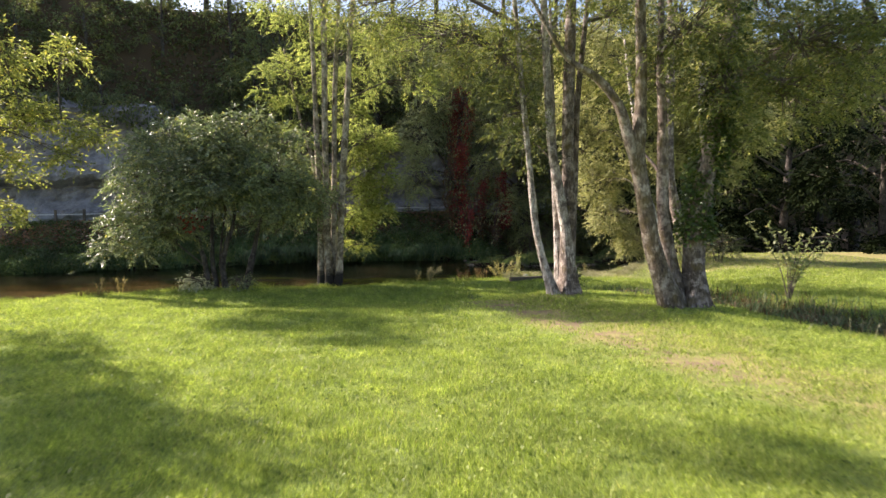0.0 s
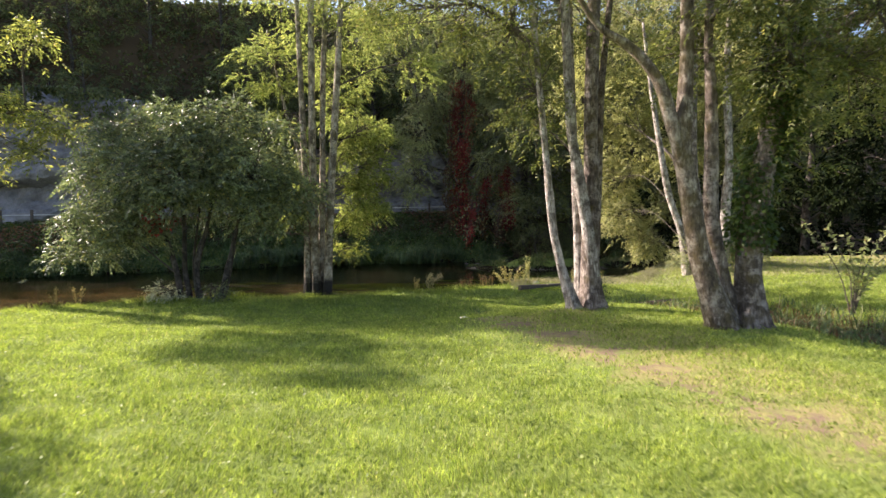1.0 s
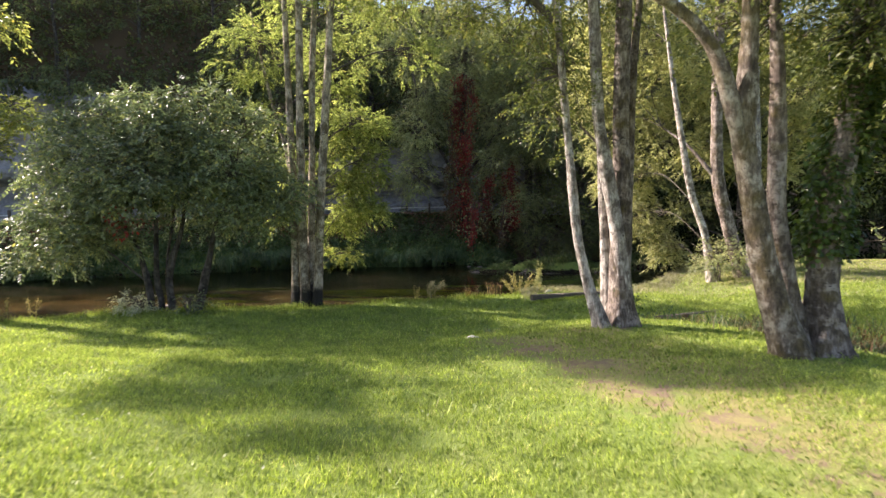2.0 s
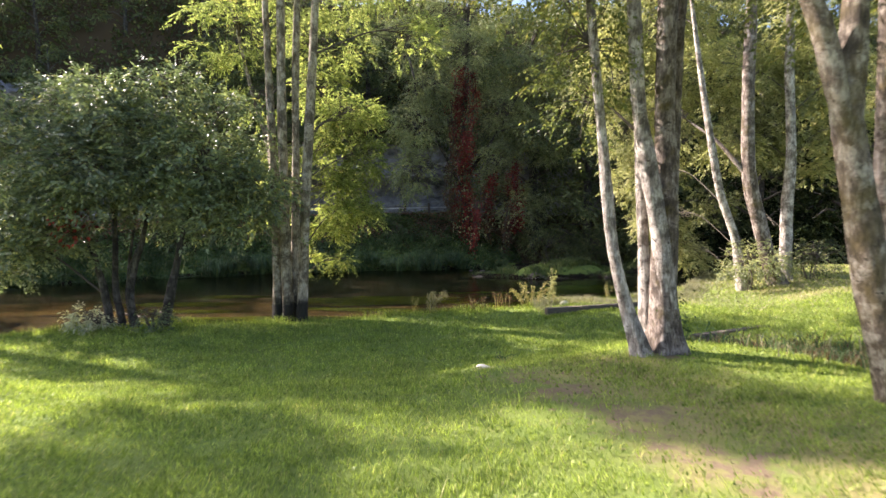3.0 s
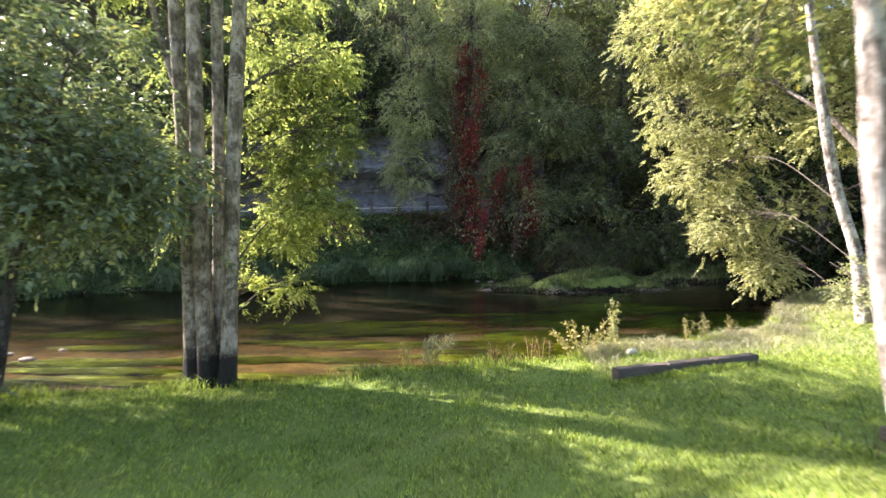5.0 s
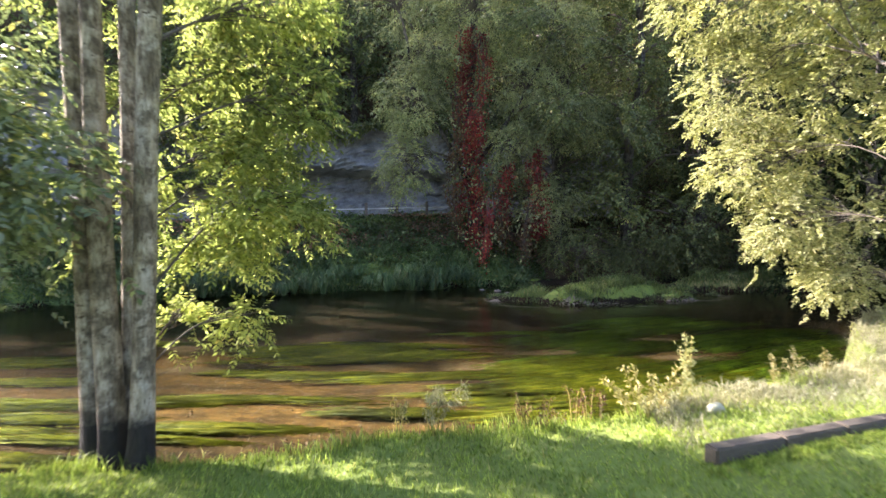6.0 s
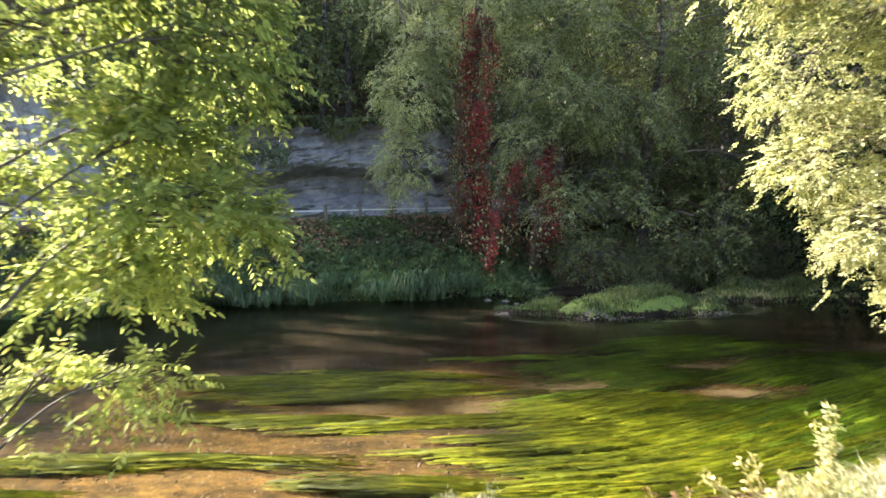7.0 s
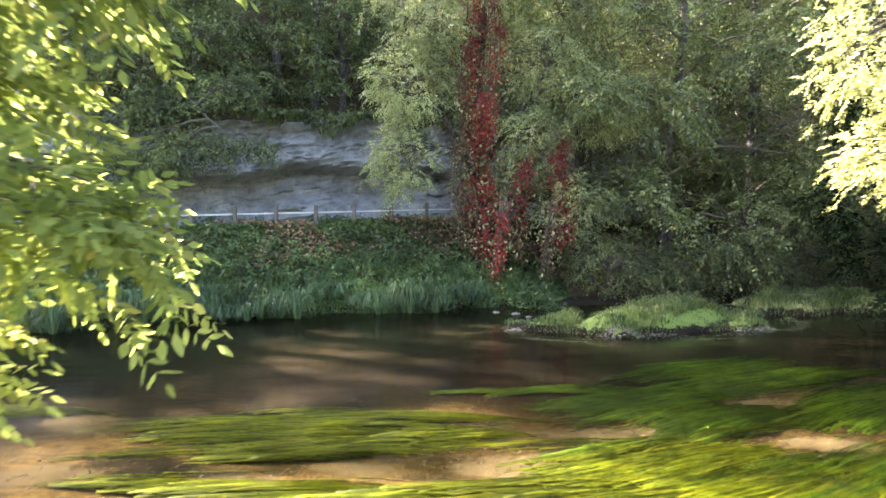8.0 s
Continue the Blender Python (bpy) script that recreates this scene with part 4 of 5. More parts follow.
# ---------------------------------------------------------------- far bank and hill woods
def forest_tree(name, foliage, height, wide, low, clumps, label, leaf=0.135, seed=0, bark=MAT_BARK_DARK, per=1.0):
    """A woodland tree at the origin, crown from the share low of its height up."""
    stem = [(0, 0, -1.5), (0.05, 0, height * 0.3), (RNG.normal(0, 0.2), RNG.normal(0, 0.2), height * 0.65), (RNG.normal(0, 0.3), RNG.normal(0, 0.3), height * 0.95)]
    lobes = []
    for k in range(17):
        u = (k + 0.5) / 17
        z = height * (low + (1 - low) * u * 0.95)
        r = wide * (0.55 + 0.65 * math.sin(math.pi * min(1, 0.25 + 0.75 * u))) * 0.5
        a = k * 2.4 + seed
        lobes.append(((math.cos(a) * r, math.sin(a) * r, z), (wide * 0.22, wide * 0.22, height * (1 - low) * 0.075), clumps))
    return tree(name, (0, 0, 0), [(stem, [0.26, 0.2, 0.14, 0.04])], lobes, bark, foliage, label, leaf=leaf, spray=0.42, count=7, per=per, limb=0.06, clump=0.55, droop=0.5, flare=0.3, sides=10, twigs=False, slim=0.55)


def place_copies(source, spots, group):
    """The source at the first spot, copies at the others: (x, y, turn, size)."""
    tagged(source, group=group)
    for k, (x, y, turn, size) in enumerate(spots):
        m = pose(x, y, float(land(x, y)), 0, 0, turn)
        if k:
            ob = copy_thing(source, m)
            ob.scale = (size, size, size)
    x, y, turn, size = spots[0]
    source.location, source.rotation_euler = (x, y, float(land(x, y))), (0, 0, radians(turn))
    source.scale = (size, size, size)


def jitter(n, x0, x1, y0, y1, lo, hi):
    xs = np.linspace(x0, x1, n) + RNG.uniform(-1, 1, n)
    return [(float(x), float(RNG.uniform(y0, y1) + bend(x)), float(RNG.uniform(0, 360)), float(RNG.uniform(lo, hi))) for x in xs]


place_copies(forest_tree("woodland_tree", MAT_FOREST, 13.0, 6.0, 0.08, 13, "dense dark green woodland tree in the shade of the hill"),
             [(5.6, 44.0, 20, 1.2), (9.0, 43.0, 140, 1.2), (13.0, 43.8, 230, 1.3), (17.5, 44.5, 310, 1.4), (22, 44, 80, 1.4), (27, 43, 190, 1.4), (7.0, 48.5, 60, 1.4), (14, 49.5, 0, 1.5), (21, 49.5, 270, 1.5), (31, 45, 120, 1.5)], "far bank trees")
place_copies(forest_tree("hillside_tree", MAT_FOREST, 10.0, 5.4, 0.05, 9, "shaded tree on the steep hillside above the rock", leaf=0.2, seed=1.3, per=0.45),
             jitter(8, -15, 3, 52.9, 53.6, 0.85, 1.1) + jitter(9, -44, -17, 52.9, 53.6, 0.4, 0.55) + jitter(11, -46, 2, 56, 58, 0.5, 0.65) + [(-14.6, 46.7, 40, 0.9)], "hillside trees")
place_copies(forest_tree("hilltop_tree", MAT_FOREST, 12.4, 5.0, 0.3, 6, "tall hilltop tree with a bare stem against the sky", leaf=0.22, seed=2.1, per=0.45),
             jitter(11, -41, -21, 61, 63.0, 0.85, 1.0) + jitter(9, -18, 30, 61, 63.0, 0.85, 1.0) + jitter(14, -78, -43, 61, 63.0, 0.48, 0.56), "hilltop trees")
# the foliage colour here carries the shade of the wood edge
place_copies(forest_tree("wood_edge_tree", MAT_SHADE_LEAF, 12.0, 6.5, 0.04, 13, "wood edge tree behind the lawn, leaf colour darkened for shade", leaf=0.22, seed=0.4, per=0.45),
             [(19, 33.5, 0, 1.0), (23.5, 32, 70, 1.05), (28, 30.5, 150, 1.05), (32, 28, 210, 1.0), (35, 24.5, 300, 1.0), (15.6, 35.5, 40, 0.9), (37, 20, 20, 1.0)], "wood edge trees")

tree("willow_tree", (1.2, 42.2, 0.3), [
    ([(1.2, 42.4, -0.6), (1.3, 42.3, 2.5), (1.1, 42.2, 6.0), (1.3, 42.2, 10), (1.5, 42.2, 15)], [0.30, 0.24, 0.2, 0.16, 0.05]),
    ([(1.2, 42.3, 3.0), (0.0, 42.0, 5.5), (-1.4, 41.7, 7.5), (-1.8, 41.6, 10)], [0.12, 0.09, 0.05]),
    ([(1.2, 42.2, 4.0), (3.0, 41.8, 6.5), (4.4, 41.6, 9.0)], [0.12, 0.09, 0.05]),
], [
    ((-1.6, 41.6, 7.2), (1.5, 1.4, 1.6), 60), ((-1.9, 41.4, 4.4), (1.1, 1.0, 1.4), 44), ((-0.6, 41.7, 9.6), (1.6, 1.4, 1.3), 50), ((3.4, 41.6, 8.4), (1.9, 1.5, 1.6), 70), ((5.8, 41.6, 6.6), (1.6, 1.4, 1.5), 56),
    ((3.2, 41.3, 5.0), (1.2, 1.1, 1.5), 50), ((4.6, 41.0, 2.6), (1.4, 1.1, 1.2), 46), ((1.4, 41.8, 11.5), (2.4, 2.0, 1.6), 70), ((5.2, 42, 10.6), (2.2, 1.9, 1.6), 64), ((1.3, 42, 14), (3, 2.5, 2), 70), ((-2.6, 42, 12), (1.8, 1.7, 1.6), 44),
], MAT_BARK_DARK, MAT_WILLOW, "large grey-green tree on the far bank, hung with red creeper", leaf=0.13, spray=0.34, count=7, per=1.0, limb=0.06, clump=0.5, droop=0.6)


tree("rim_tree", (-12.0, 47.4, 6.6), [
    ([(-12.0, 47.6, 5.6), (-11.9, 46.8, 7.6), (-11.6, 46.2, 9.6), (-11.4, 46.0, 13.0)], [0.2, 0.16, 0.12, 0.04]),
    ([(-11.9, 46.9, 7.4), (-11.6, 45.6, 7.6), (-10.8, 44.6, 6.6), (-9.4, 44.1, 5.5)], [0.1, 0.07, 0.03]),
], [
    ((-8.4, 44.0, 5.1), (0.8, 0.8, 0.22), 14), ((-9.8, 44.1, 5.1), (1.0, 0.9, 0.4), 24), ((-11.4, 44.2, 4.9), (1.2, 0.9, 0.6), 34), ((-13.0, 44.3, 4.4), (1.2, 0.9, 0.8), 34), ((-14.6, 44.0, 4.2), (1.1, 0.9, 1.0), 30),
    ((-12.6, 44.9, 6.8), (1.8, 1.1, 0.9), 44), ((-10.2, 45.2, 7.8), (1.8, 1.1, 0.8), 40), ((-13.6, 45.2, 8.8), (1.8, 1.3, 1.0), 40), ((-11.2, 45.6, 10.2), (2.0, 1.4, 1.0), 44), ((-11.6, 46.0, 12.4), (2.0, 1.6, 1.2), 40),
], MAT_BARK_DARK, MAT_FOREST, "dark tree on the rim of the rock, boughs drooping over it", leaf=0.15, spray=0.36, count=5, per=0.9, limb=0.06, clump=0.5, droop=0.6, slim=0.5)


def creeper():
    """Red creeper that falls in curtains from the tree on the far bank."""
    ob = thing("red_creeper", (1.3, 40.9, -0.2), "crimson autumn creeper hanging in long strands down a tree", "climbing plant")
    o = np.array([1.3, 40.9, -0.2])
    for cols, top, bottom, wide, n, mat in (((0.9, 41.3), 10.4, 2.0, 0.4, 1300, MAT_RED), ((1.4, 41.0), 6.6, -0.9, 0.3, 1000, MAT_RED), ((2.8, 40.6), 4.2, 1.6, 0.3, 300, MAT_RED), ((4.0, 40.3), 4.2, 0.9, 0.36, 520, MAT_RED),
                                            ((0.45, 41.2), 7.5, 0.7, 0.3, 620, MAT_RUST), ((4.3, 40.6), 4.9, 4.1, 0.25, 120, MAT_RED), ((2.5, 40.7), 3.6, 0.4, 0.3, 240, MAT_RUST), ((1.6, 40.9), 10.2, 5.2, 0.3, 420, MAT_RED),
                                            ((1.75, 40.0), 2.6, -0.5, 0.22, 300, MAT_RED), ((3.6, 40.0), 2.4, -0.2, 0.24, 190, MAT_RUST)):
        s, st = Soup(), Soup()
        n = int(n * 2.1)
        knots = n // 16
        at = RNG.integers(0, knots, n)
        z = (bottom + (top - bottom) * RNG.uniform(0, 1, knots))[at] + RNG.normal(0, 0.16, n)
        aside = RNG.normal(0, wide * 0.6, knots)[at] + RNG.normal(0, 0.1, n)
        sway = 0.14 * np.sin(z * 1.1 + cols[0] * 3)
        c = np.stack([cols[0] + sway + aside, cols[1] + RNG.normal(0, 0.25, n), z], -1)
        leaves(s, c - o, RNG.normal(0, 0.7, (n, 3)) + np.array([0, -0.7, -0.6]), 0.115, 0.09, False, 0.5)
        for k in range(4):
            zz = np.linspace(top, bottom, 14)
            x = cols[0] + 0.14 * np.sin(zz * 1.1 + cols[0] * 3) + RNG.normal(0, wide * 0.4)
            tube(st, np.stack([x + RNG.normal(0, 0.02, 14), np.full(14, cols[1] + 0.1), zz], -1) - o, [0.03, 0.012], 5)
        curtain = part("strand", st, MAT_TWIG, ob)
        part("leaves", s, mat, curtain)
        g = Soup()
        m = n // 6
        pick = RNG.integers(0, n, m)
        pick = pick[z[pick] < bottom + (top - bottom) * 0.7]
        leaves(g, c[pick] - o + RNG.normal(0, 0.18, (len(pick), 3)), RNG.normal(0, 0.7, (len(pick), 3)) + np.array([0, -0.7, -0.5]), 0.15, 0.11, False, 0.5)
        part("green_leaves", g, MAT_WILLOW, curtain, "dull green leaves among the red")


creeper()


def shrub(name, x, y, wide, high, clumps, foliage, label, leaf=0.1, category="shrub", per=0.8, clump=0.3, droop=0.4, stems=4, count=5, spray=0.18):
    z = float(land(x, y))
    lines = [([(x + RNG.normal(0, 0.05), y + RNG.normal(0, 0.05), z - 0.12), (x + RNG.normal(0, wide * 0.2), y + RNG.normal(0, wide * 0.2), z + high * 0.4), (x + RNG.normal(0, wide * 0.4), y + RNG.normal(0, wide * 0.4), z + high * 0.8)], [0.03, 0.02, 0.006]) for _ in range(stems)]
    return tree(name, (x, y, z), lines, [((x, y, z + high * 0.55), (wide * 0.5, wide * 0.5, high * 0.42), clumps)], MAT_TWIG, foliage, label, category, leaf=leaf, spray=spray, count=count, per=per, limb=0.02, clump=clump, droop=droop, flare=0.0, sides=6)


for x, y, w, h in ((6.2, 40.4, 3.4, 2.6), (8.8, 40.2, 3.2, 2.2), (11.4, 40.8, 3.4, 2.4), (14.5, 41.8, 3.6, 2.8), (18, 42.5, 3.6, 2.8), (22, 42.5, 4, 3)):
    tagged(shrub("bank_shrub", x, y, w, h, 70, MAT_FOREST, "dark green shrub trailing over the far water edge", leaf=0.115, clump=0.5, spray=0.34, count=7), group="far bank shrubs")
shrub("dogwood_shrub", 8.7, 22.8, 1.8, 1.5, 62, MAT_WILLOW, "light-leaved shrub round the foot of the white trunks", leaf=0.085, per=0.5)
shrub("dogwood_shrub", 10.9, 23.6, 1.6, 1.4, 54, MAT_FOREST, "green shrub beside the upright white trunk", leaf=0.085, per=0.5)
shrub("bramble", -7.4, 17.9, 0.9, 0.5, 20, MAT_SILVER, "low pale-leaved bramble at the foot of the dark bushy tree", leaf=0.09, per=0.6, clump=0.16)
shrub("bramble", -6.1, 17.9, 0.6, 0.55, 10, MAT_DARK, "low dark bramble at the foot of the bushy tree", leaf=0.08, per=0.6, clump=0.16)


def sapling():
    """Young shoots with rows of silvery leaves."""
    x, y = 7.8, 13.4
    z = float(land(x, y))
    ob = thing("sapling", (x, y, z), "young sapling with long shoots of silvery leaves above the ditch", "sapling")
    for k, (dx, h) in enumerate(((-0.9, 1.75), (-0.5, 1.7), (-0.15, 1.5), (0.2, 1.45), (0.5, 1.6), (0.95, 1.6), (0.7, 1.2))):
        s, g = Soup(), Soup()
        line = spline([(0, 0, -0.1), (dx * 0.25, RNG.normal(0, 0.1), h * 0.5), (dx, RNG.normal(0, 0.2), h)], 26)
        tube(s, line, [0.016, 0.004], 5)
        shoot = part("shoot", s, MAT_TWIG, ob)
        at = np.repeat(line[9:], 3, 0) + RNG.normal(0, 0.02, (51, 3))
        leaves(g, at, RNG.normal(0, 0.8, (51, 3)) + np.array([0, 0, 0.5]), 0.11, 0.055, True, 0.0)
        part("leaves", g, MAT_WILLOW, shoot)


sapling()


# ---------------------------------------------------------------- grasses and weeds
def blades(soup, x, y, high, wide, lean=0.35, bend=2, z=None):
    """A tapering blade at each place; bend 1: one triangle, 2: a bowed blade."""
    n = len(x)
    base = np.stack([x, y, (land(x, y) if z is None else z) - 0.01], -1)
    a = RNG.uniform(0, 2 * np.pi, n)
    side = np.stack([np.cos(a), np.sin(a), np.zeros(n)], -1) * (wide * RNG.uniform(0.6, 1.3, n))[:, None]
    b = RNG.uniform(0, 2 * np.pi, n)
    off = np.stack([np.cos(b), np.sin(b), np.zeros(n)], -1) * (high * lean * RNG.uniform(0.3, 1.6, n))[:, None]
    top = np.zeros((n, 3))
    top[:, 2] = high
    if bend == 1:
        v = np.stack([base - side, base + side, base + top + off], 1)
        f = np.array([[0, 1, 2]])
        k = 3
    else:
        m = base + top * 0.65 + off * 0.35
        v = np.stack([base - side, base + side, m + side * 0.8, m - side * 0.8, base + top * 0.85 + off * 1.3], 1)
        f = np.array([[0, 1, 2], [0, 2, 3], [3, 2, 4]])
        k = 5
    soup.add(v.reshape(-1, 3), (f[None] + np.arange(n)[:, None, None] * k).reshape(-1, 3))


def lawn_grass():
    s = Soup()
    n = 620000
    y = 3.2 + (20.6 - 3.2) * RNG.uniform(0, 1, n) ** 1.25
    x = RNG.uniform(-1, 1, n) * (0.80 * y + 0.8)
    rim = np.minimum((0.80 * y + 0.8 - np.abs(x)) / 1.5, (y - 3.2) / 0.8)
    keep = (y < near_bank(x) + 0.1) & (RNG.uniform(0, 1, n) < rim) & (RNG.uniform(0, 1, n) > soil_share(x, y) * 2.2) & (ditch(x, y) < 0.4)
    x, y = x[keep], y[keep]
    tuft = 0.95 + 0.2 * wobble(x, y, 2.3) + 0.3 * wobble(x + 5, y, 6.0)
    h = np.clip(0.055 * tuft * RNG.uniform(0.6, 1.4, len(x)) * np.where(RNG.uniform(0, 1, len(x)) < 0.05, 1.8, 1.0), 0.015, 0.15)
    blades(s, x, y, h, 0.0017 + 0.0005 * y, 0.7, 1)
    n = 34000
    x, y = RNG.uniform(5.5, 18, n), RNG.uniform(16.5, 28.5, n)
    keep = (y < near_bank(x) - 0.1) & (x < 0.75 * y + 1)
    x, y = x[keep], y[keep]
    blades(s, x, y, RNG.uniform(0.04, 0.10, len(x)), 0.012, 0.7, 1)
    dry = Soup()
    n = 26000
    x, y = RNG.uniform(6.5, 18, n), RNG.uniform(18.0, 28.0, n)
    keep = (y < near_bank(x) - 0.1) & (x < 0.75 * y + 1) & (smooth(17.5, 22.5, y + wobble(x, y, 0.7)) > RNG.uniform(0, 1, n))
    blades(dry, x[keep], y[keep], RNG.uniform(0.04, 0.10, int(keep.sum())), 0.012, 0.7, 1)
    tagged(new("dry_lawn_grass", dry.mesh("dry_lawn_grass", MAT_SEED)), "bleached dry grass of the lawn beneath the white trunks", "grass", kind="stuff")
    tagged(new("lawn_grass", s.mesh("lawn_grass", MAT_BLADE)), "short mown yellow-green grass blades of the lawn", "grass", kind="stuff")


lawn_grass()


def lawn_weeds():
    """Small broad leaves of clover and plantain among the grass."""
    s = Soup()
    n = 26000
    y = 3.2 + 16.8 * RNG.uniform(0, 1, n) ** 1.3
    x = RNG.uniform(-1, 1, n) * (0.78 * y + 0.5)
    keep = (y < near_bank(x) - 0.2) & (wobble(x, y, 1.9) + 0.6 * wobble(x, y, 5.1) > -0.2)
    x, y = x[keep], y[keep]
    m = len(x)
    c = np.stack([x, y, land(x, y) + RNG.uniform(0.02, 0.05, m)], -1)
    leaves(s, c, RNG.normal(0, 1, (m, 3)) * np.array([1, 1, 0.3]), 0.035, 0.03, False, -0.1)
    tagged(new("lawn_weeds", s.mesh("lawn_weeds", MAT_CLOVER)), "small clover and plantain leaves in the lawn", "weeds", kind="stuff")


lawn_weeds()


def bank_grass():
    s = Soup()
    n = 9000
    x = RNG.uniform(-12, 8, n)
    y = near_bank(x) - np.abs(RNG.normal(0, 0.3, n)) + 0.12
    h = 0.08 + 0.13 * RNG.uniform(0, 1, n) ** 2 + 0.06 * np.sin(x * 3)
    blades(s, x, y, h, 0.006, 0.5)
    tagged(new("bank_grass", s.mesh("bank_grass", MAT_BLADE)), "longer uncut grass along the stream bank", "grass", kind="stuff")
    s = Soup()
    n = 12000
    x = RNG.uniform(2.0, 9.0, n)
    y = near_bank(x) - np.abs(RNG.normal(0, 0.8, n)) + 0.15
    keep = y > 19.0 + 0.34 * (x - 2.1)
    x, y = x[keep], y[keep]
    near_stone = np.hypot(x - 2.75, y - 19.8) < 0.4
    blades(s, x, y, RNG.uniform(0.06, 0.2, len(x)) * (1 + 0.5 * wobble(x, y, 2.2)) * np.where(near_stone, 0.35, 1.0), 0.006, 0.7)
    tagged(new("pale_bank_grass", s.mesh("pale_bank_grass", MAT_SEED)), "pale dry seeding grass on the stream bank", "grass", kind="stuff")
    s = Soup()
    u = RNG.uniform(-0.04, 1.04, 1500)
    blades(s, 2.12 + 2.38 * u + RNG.normal(0.02, 0.03, 1500), 18.66 + 0.84 * u - np.abs(RNG.normal(0, 0.07, 1500)), RNG.uniform(0.04, 0.11, 1500), 0.006, 0.6)
    tagged(new("edging_grass", s.mesh("edging_grass", MAT_BLADE)), "uncut grass along the front of the timber edging", "grass", kind="stuff")
    s = Soup()
    n = 4200
    t = RNG.uniform(0, 1, n)
    x, y = 5.0 + 3.9 * t + RNG.normal(0, 0.5, n), 16.6 - 8.4 * t + RNG.normal(0, 0.5, n)
    blades(s, x, y, RNG.uniform(0.08, 0.32, n), 0.008, 0.8)
    tagged(new("ditch_weeds", s.mesh("ditch_weeds", MAT_RUST)), "brown withered weeds filling the ditch", "weeds", kind="stuff")
    s = Soup()
    m = 500
    u = RNG.uniform(0, 1, m)
    blades(s, 5.0 + 3.9 * u + RNG.normal(0, 0.6, m), 16.6 - 8.4 * u + RNG.normal(0, 0.6, m), RNG.uniform(0.15, 0.5, m), 0.008, 0.6)
    tagged(new("ditch_seed_grass", s.mesh("ditch_seed_grass", MAT_SEED)), "pale seeding grass stalks standing in the ditch", "grass", kind="stuff")
    s = Soup()
    x, y = 5.0 + 3.9 * t + RNG.normal(0, 0.55, n), 16.6 - 8.4 * t + RNG.normal(0, 0.55, n)
    blades(s, x, y, RNG.uniform(0.1, 0.36, n), 0.010, 0.7)
    tagged(new("ditch_grass", s.mesh("ditch_grass", MAT_SEDGE)), "dull green rough grass in the ditch", "grass", kind="stuff")


bank_grass()


def far_grass():
    s = Soup()
    n = 24000
    x = RNG.uniform(-24, 3.5, n)
    y = far_bank(x) - 0.1 + RNG.uniform(0, 1, n) ** 1.4 * 2.5
    clump = np.clip(0.55 + 0.45 * wobble(x, y, 1.6) + 0.4 * wobble(x + 2, y, 3.7), 0.12, 1.4)
    blades(s, x, y, clump * RNG.uniform(0.25, 0.65, n), 0.02, 0.9)
    tagged(new("bank_herbs", s.mesh("bank_herbs", MAT_SEDGE)), "blue-green rank grass and herbs on the shaded far bank", "grass", kind="stuff")
    s = Soup()
    n = 42000
    x = RNG.uniform(1.4, 18.5, n)
    y = RNG.uniform(33.5, 40.2, n)
    k = spit(x, y)
    keep = k > 0.42
    x, y, k = x[keep], y[keep], k[keep]
    blades(s, x, y, (0.13 + 0.42 * np.clip(k - 0.5, 0, 1)) * RNG.uniform(0.6, 1.4, len(x)) * np.clip(0.75 + 0.6 * wobble(x, y, 1.9) + 0.3 * wobble(x, y, 4.7), 0.15, 1.7), 0.014, 0.8)
    tagged(new("spit_grass", s.mesh("spit_grass", MAT_SPIT)), "soft green grass on the low spit in the stream", "grass", kind="stuff")


far_grass()


def bank_leaves():
    """Clumps of broad-leaved herbs between the tussocks and up the shaded slope."""
    s = Soup()
    for k in range(420):
        x = RNG.uniform(-22, 3.6)
        y = float(far_bank(x)) + 0.1 + 3.4 * RNG.uniform(0, 1) ** 1.3
        r, h, m = RNG.uniform(0.2, 0.5), RNG.uniform(0.2, 0.6), 46
        d = RNG.normal(0, 0.5, (m, 2)) * r
        up = h * np.clip(1 - (d ** 2).sum(1) / r ** 2, 0.1, 1) * RNG.uniform(0.55, 1.0, m)
        c = np.stack([x + d[:, 0], y + d[:, 1], land(x + d[:, 0], y + d[:, 1]) + up], -1)
        out = np.stack([d[:, 0], d[:, 1] - 0.1, np.full(m, 0.05)], -1) / r + RNG.normal(0, 0.4, (m, 3))
        leaves(s, c, out, 0.17, 0.09, False, 0.35)
    tagged(new("bank_leaves", s.mesh("bank_leaves", MAT_HERB)), "broad-leaved green herbs on the shaded far bank", "herbs", kind="stuff")


bank_leaves()


def slope_cover():
    """Low ivy and fallen leaves on the slope below the road."""
    for name, mat, n, label in (("slope_ivy", MAT_IVY, 26000, "dark ivy creeping over the shaded road slope"), ("fallen_leaves", MAT_LITTER, 17000, "brown fallen leaves on the shaded road slope")):
        s = Soup()
        x = RNG.uniform(-24, 4.5, n)
        y = far_bank(x) + RNG.uniform(1.2, 6.0, n)
        if mat is MAT_LITTER:
            keep = (wobble(x, y, 0.7) > -0.2) & (y - far_bank(x) > 2.0)
            x, y = x[keep], y[keep]
        m = len(x)
        c = np.stack([x, y, land(x, y) + RNG.uniform(0.02, 0.22, m) + (0.06 if mat is MAT_LITTER else 0.0)], -1)
        leaves(s, c, RNG.normal(0, 1, (m, 3)) * np.array([1, 1, 0.4]), 0.13, 0.11, False, 0.2)
        tagged(new(name, s.mesh(name, mat)), label, "ground cover", kind="stuff")


slope_cover()


